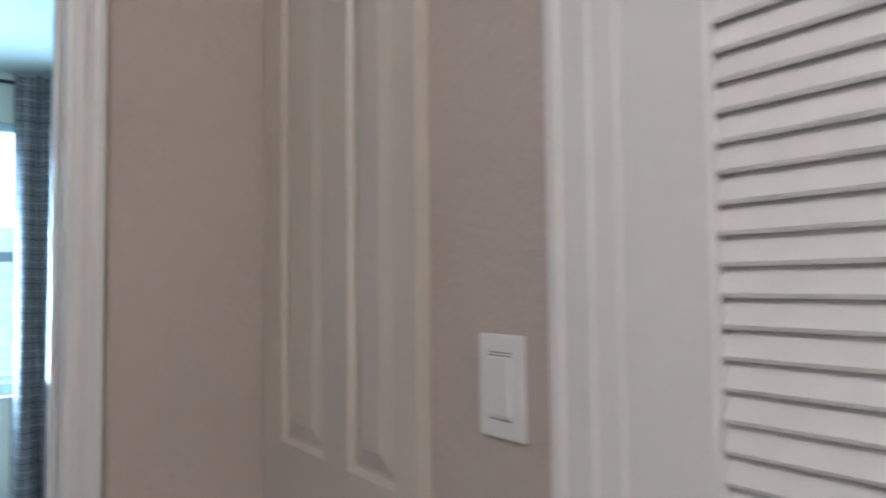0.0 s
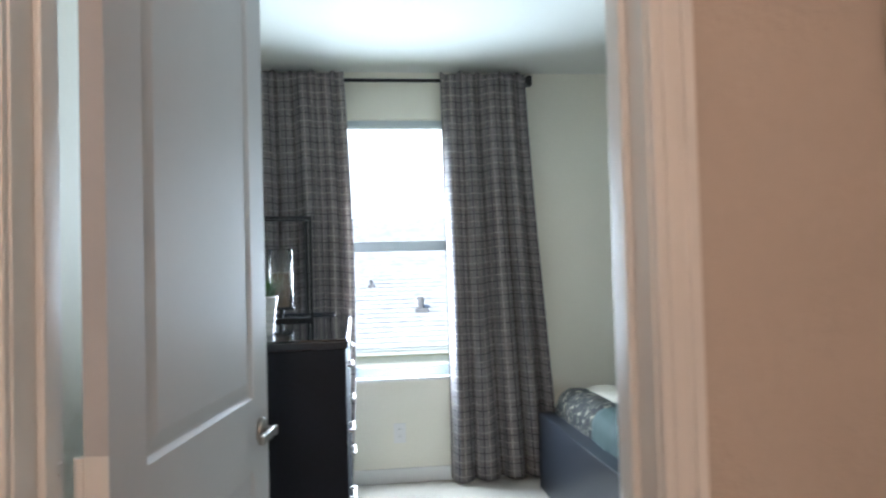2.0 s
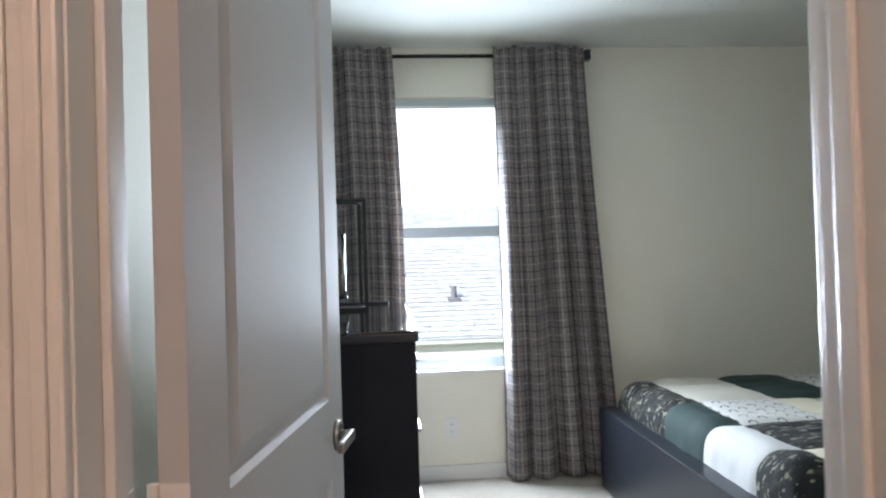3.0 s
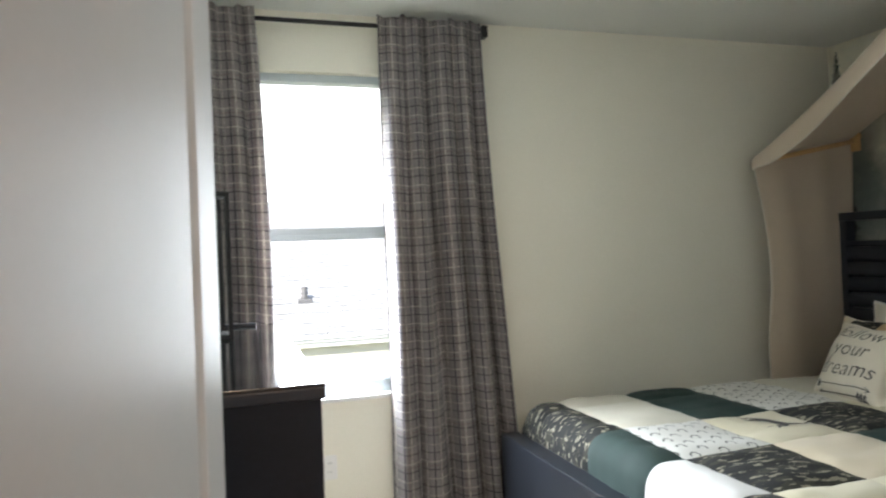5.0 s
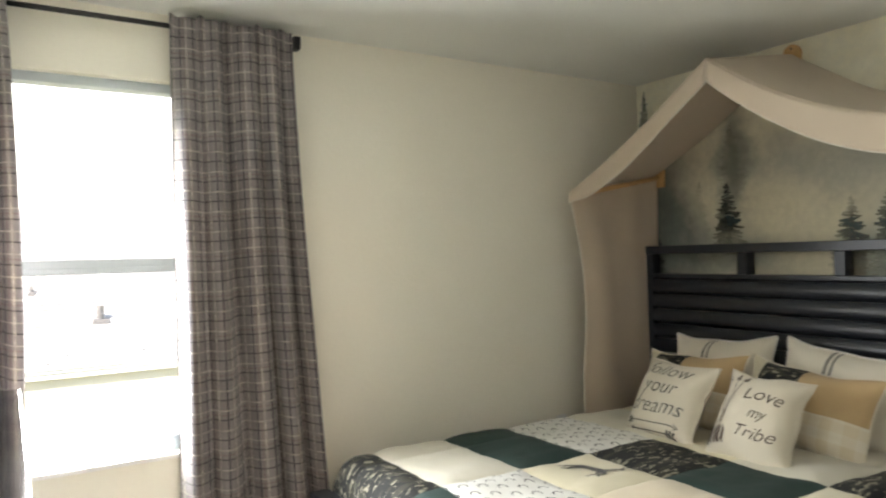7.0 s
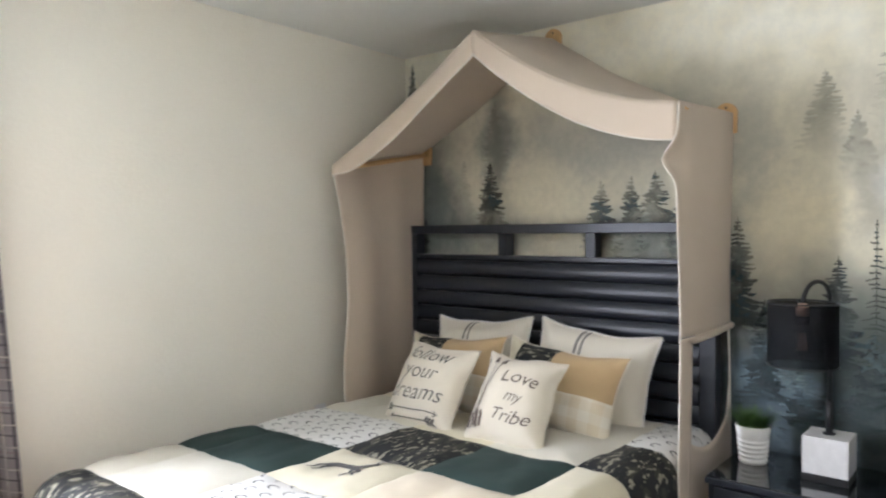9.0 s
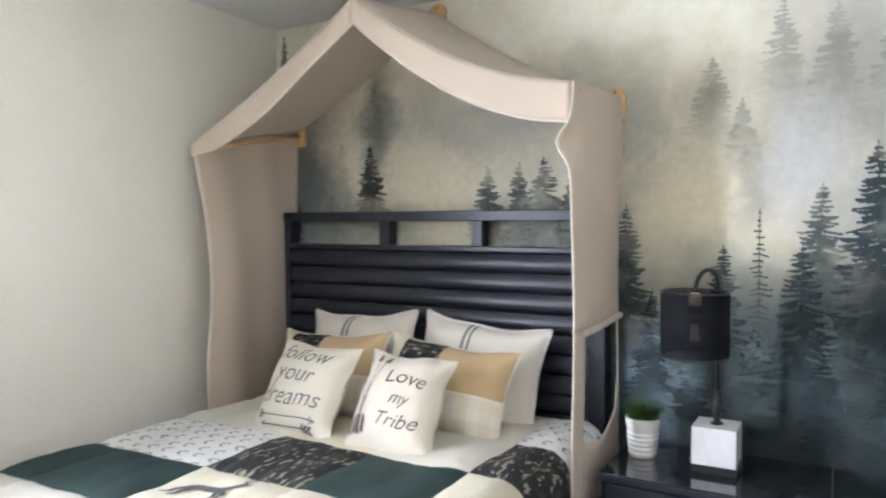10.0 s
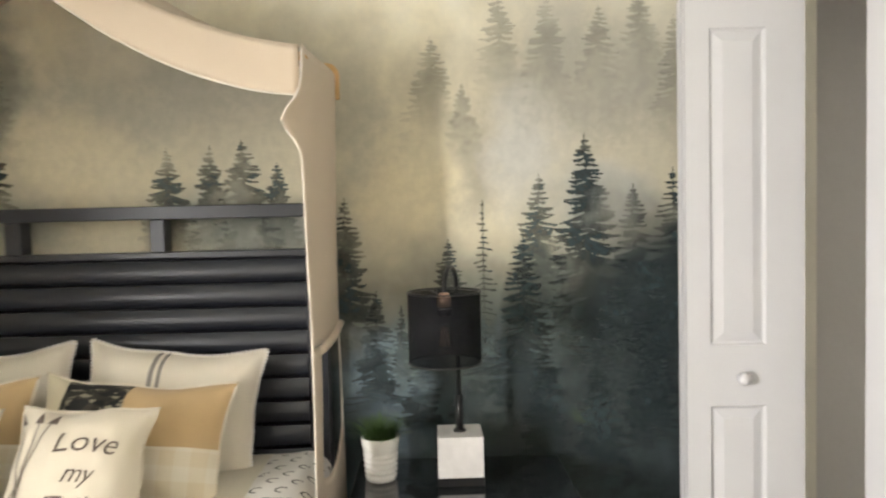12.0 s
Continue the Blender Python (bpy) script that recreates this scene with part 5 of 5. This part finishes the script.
lathe(bm, [(0.1115, ST - 0.004), (0.1130, ST - 0.004), (0.1130, SB + 0.004), (0.1115, SB + 0.004), (0.1115, ST - 0.004)], 72, SC)
part("shade", bm, MESHBLACK, tl, "black wire mesh drum shade", True)
bm = new_bm()
for k in range(3):
    a = 2 * math.pi * k / 3 + 0.4
    rod(bm, (AX, AY, ST - 0.014), (AX + 0.112 * math.cos(a), AY + 0.112 * math.sin(a), ST - 0.004), 0.002, None, 8)
part("shade_spider", bm, BLACKMETAL, tl)
for zz in (ST, SB):
    bm = new_bm()
    tube(bm, [(AX + 0.113 * math.cos(2 * math.pi * k / 48), AY + 0.113 * math.sin(2 * math.pi * k / 48), zz) for k in range(49)], 0.0032, 8)
    part("shade_ring", bm, BLACKMETAL, tl)
part("bulb", lathe(new_bm(), [(0.0, 0.468), (0.012, 0.472), (0.024, 0.490), (0.029, 0.513), (0.025, 0.543), (0.015, 0.570), (0.012, 0.587), (0.0, 0.587)], 28, SC), GLASS, tl, "clear filament bulb", True)
bm = new_bm()
for k in range(8):
    a, a2 = math.pi * k / 4, math.pi * (k + 1) / 4
    rod(bm, (AX + 0.011 * math.cos(a), AY + 0.011 * math.sin(a), 0.498), (AX + 0.007 * math.cos(a2), AY + 0.007 * math.sin(a2), 0.553), 0.0012, None, 6)
part("filament", bm, COPPER, tl)

grass_pot("potted_grass", "artificial grass in a ribbed white pot on the nightstand", pose(-0.228, -2.074, NZ), 0.066, 0.150, 5, 11, 520, 0.105, 0.085)

# ---- closet bifold doors ----
LW2 = 0.372


def bifold_leaf(name, m, label, knob):
    th = thing(name, label, "closet door", m, "closet bifold leaves")
    tagged(th, kind="structure")
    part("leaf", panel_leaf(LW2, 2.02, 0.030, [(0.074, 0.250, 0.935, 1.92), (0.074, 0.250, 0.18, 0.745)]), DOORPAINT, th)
    if knob:
        part("knob", lathe(new_bm(), [(0.0, 0.0), (0.012, 0.0), (0.009, 0.010), (0.016, 0.016), (0.021, 0.024), (0.020, 0.032), (0.012, 0.038), (0.0, 0.040)], 28), DOORPAINT, th, "round white knob", True).matrix_basis = pose(0.168, -0.015, 0.835, 90)
    return th


bifold_leaf("door_4", pose(-0.45 + 0.015, -3.058, 0.012, 0, 0, -90), "white panelled bifold closet leaf folded open", True)
bifold_leaf("door_4", pose(-0.408 + 0.016, -3.058, 0.012, 0, 0, -90), "white panelled bifold closet leaf folded behind another", False)
bifold_leaf("door_5", pose(-1.073, YC - 0.03, 0.012, 0, 0, 0), "white panelled bifold closet leaf standing closed", False)
bm = new_bm()
casing(bm, -1.50, -0.30, 2.06, YC, 1)
box(bm, -1.50, -1.49, YC - 0.1, YC, 0, 2.06)
structure("trim_closet", bm, TRIM, "white moulded casing round the closet")

# ---- printed trees of the mural ----
CELL = 0.0034


def conifer(height, width, seed, thin=False):
    """A flat spruce: a stem with drooping boughs that lift at the tip and hang ragged twigs; y to the side, z up."""
    rnd = random.Random(seed)
    rows, half = int(height / CELL), int(width * 0.62 / CELL) + 4
    ink = np.zeros((rows + 12, 2 * half + 1), bool)
    bend = rnd.uniform(-0.02, 0.02) * height
    for r in range(rows):
        f = r / rows
        w = max(0, int((0.0012 + 0.010 * f * (0.3 if thin else 1)) / CELL))
        mid = half + int(bend * math.sin(3 * f) / CELL)
        ink[r, mid - w:mid + w + 1] = True
    f = 0.025
    while f < 0.99:
        for side in (-1, 1):
            reach = width * 0.5 * f ** (0.62 if thin else 0.66) * rnd.uniform(0.62, 1.18) * (rnd.uniform(0.35, 1.0) if thin else 1)
            n = max(2, int(reach / CELL))
            drop, lift = rnd.uniform(0.20, 0.42) + 0.25 * f, rnd.uniform(0.10, 0.30)
            body = (0.010 + 0.055 * f) * (0.08 if thin else rnd.uniform(0.5, 1.3))
            ragged = 0.5
            for k in range(n):
                t = k / n
                z = f * height + reach * (drop * t - lift * t * t)
                ragged = min(1.0, max(0.05, ragged + rnd.uniform(-0.35, 0.35)))
                hang = body * (1 - t) ** 0.55 * (0.35 + 0.9 * ragged)
                r0, r1 = int(z / CELL), int((z + max(hang, 0.003)) / CELL)
                col = half + int(bend * math.sin(3 * f) / CELL) + side * k
                if 0 <= col <= 2 * half:
                    ink[max(0, r0):r1 + 1, col] = True
        f += rnd.uniform(0.016, 0.034) * (0.55 / max(height, 0.3)) ** 0.6 * (1.5 if thin else 1.0)
    bm = new_bm()
    for r in range(rows):
        line = ink[r]
        c = 0
        while c <= 2 * half:
            if not line[c]:
                c += 1
                continue
            c0 = c
            while c <= 2 * half and line[c]:
                c += 1
            y0, y1, z1 = (half - c + 0.5) * CELL, (half - c0 + 0.5) * CELL, height - r * CELL
            bm.faces.new([bm.verts.new(p) for p in ((0, y0, z1 - CELL), (0, y1, z1 - CELL), (0, y1, z1), (0, y0, z1))])
    return bm


TREES = (
    # y, top z, height, width, layer
    (-0.060, 2.40, 0.46, 0.15, "mid"), (-0.10, 1.70, 0.60, 0.28, "near"), (-0.632, 1.773, 0.44, 0.29, "near"), (-0.66, 2.10, 0.7, 0.30, "far"), (-0.45, 1.80, 0.5, 0.24, "far"),
    (-1.298, 1.648, 0.46, 0.28, "mid"), (-1.457, 1.654, 0.46, 0.25, "mid"), (-1.573, 1.676, 0.52, 0.34, "mid"), (-1.702, 1.586, 0.40, 0.24, "mid"),
    (-1.945, 1.452, 0.80, 0.36, "near"), (-2.054, 1.101, 0.60, 0.28, "near"), (-2.147, 1.046, 0.55, 0.18, "mid"), (-2.328, 1.289, 0.70, 0.36, "near"),
    (-2.458, 1.430, 0.62, 0.17, "thin"), (-2.607, 1.300, 0.90, 0.40, "near"), (-2.670, 1.524, 0.75, 0.36, "mid"), (-2.841, 1.669, 0.95, 0.44, "near"), (-3.023, 1.480, 0.85, 0.38, "near"), (-3.172, 1.540, 0.95, 0.40, "near"),
    (-2.276, 2.036, 0.55, 0.34, "far"), (-2.390, 1.862, 0.35, 0.20, "far"), (-2.530, 2.225, 0.60, 0.30, "far"), (-2.710, 2.185, 0.55, 0.30, "far"), (-2.900, 2.140, 0.50, 0.30, "far"), (-3.05, 2.22, 0.5, 0.28, "far"), (-3.18, 2.10, 0.6, 0.3, "far"),
    (-2.75, 1.15, 0.7, 0.34, "mid"), (-2.95, 1.12, 0.8, 0.40, "mid"), (-2.45, 1.00, 0.6, 0.34, "mid"), (-3.10, 1.02, 0.7, 0.36, "near"), (-2.22, 0.92, 0.5, 0.26, "near"), (-2.68, 0.90, 0.6, 0.3, "near"), (-2.88, 0.86, 0.6, 0.3, "near"),
)
LAYER = {"far": (TREEFAR, 0.0015, False), "mid": (TREEMID, 0.0030, False), "near": (TREEDARK, 0.0045, False), "thin": (TREEDARK, 0.0040, True)}
for k, (ty, tz, hh, ww, lay_) in enumerate(TREES):
    mt_, off, thin = LAYER[lay_]
    o = part("printed_tree", conifer(hh, ww, k * 7 + 3, thin), mt_, mural)
    o.matrix_basis = pose(-off - 0.00012 * (k % 9), ty, tz - hh)
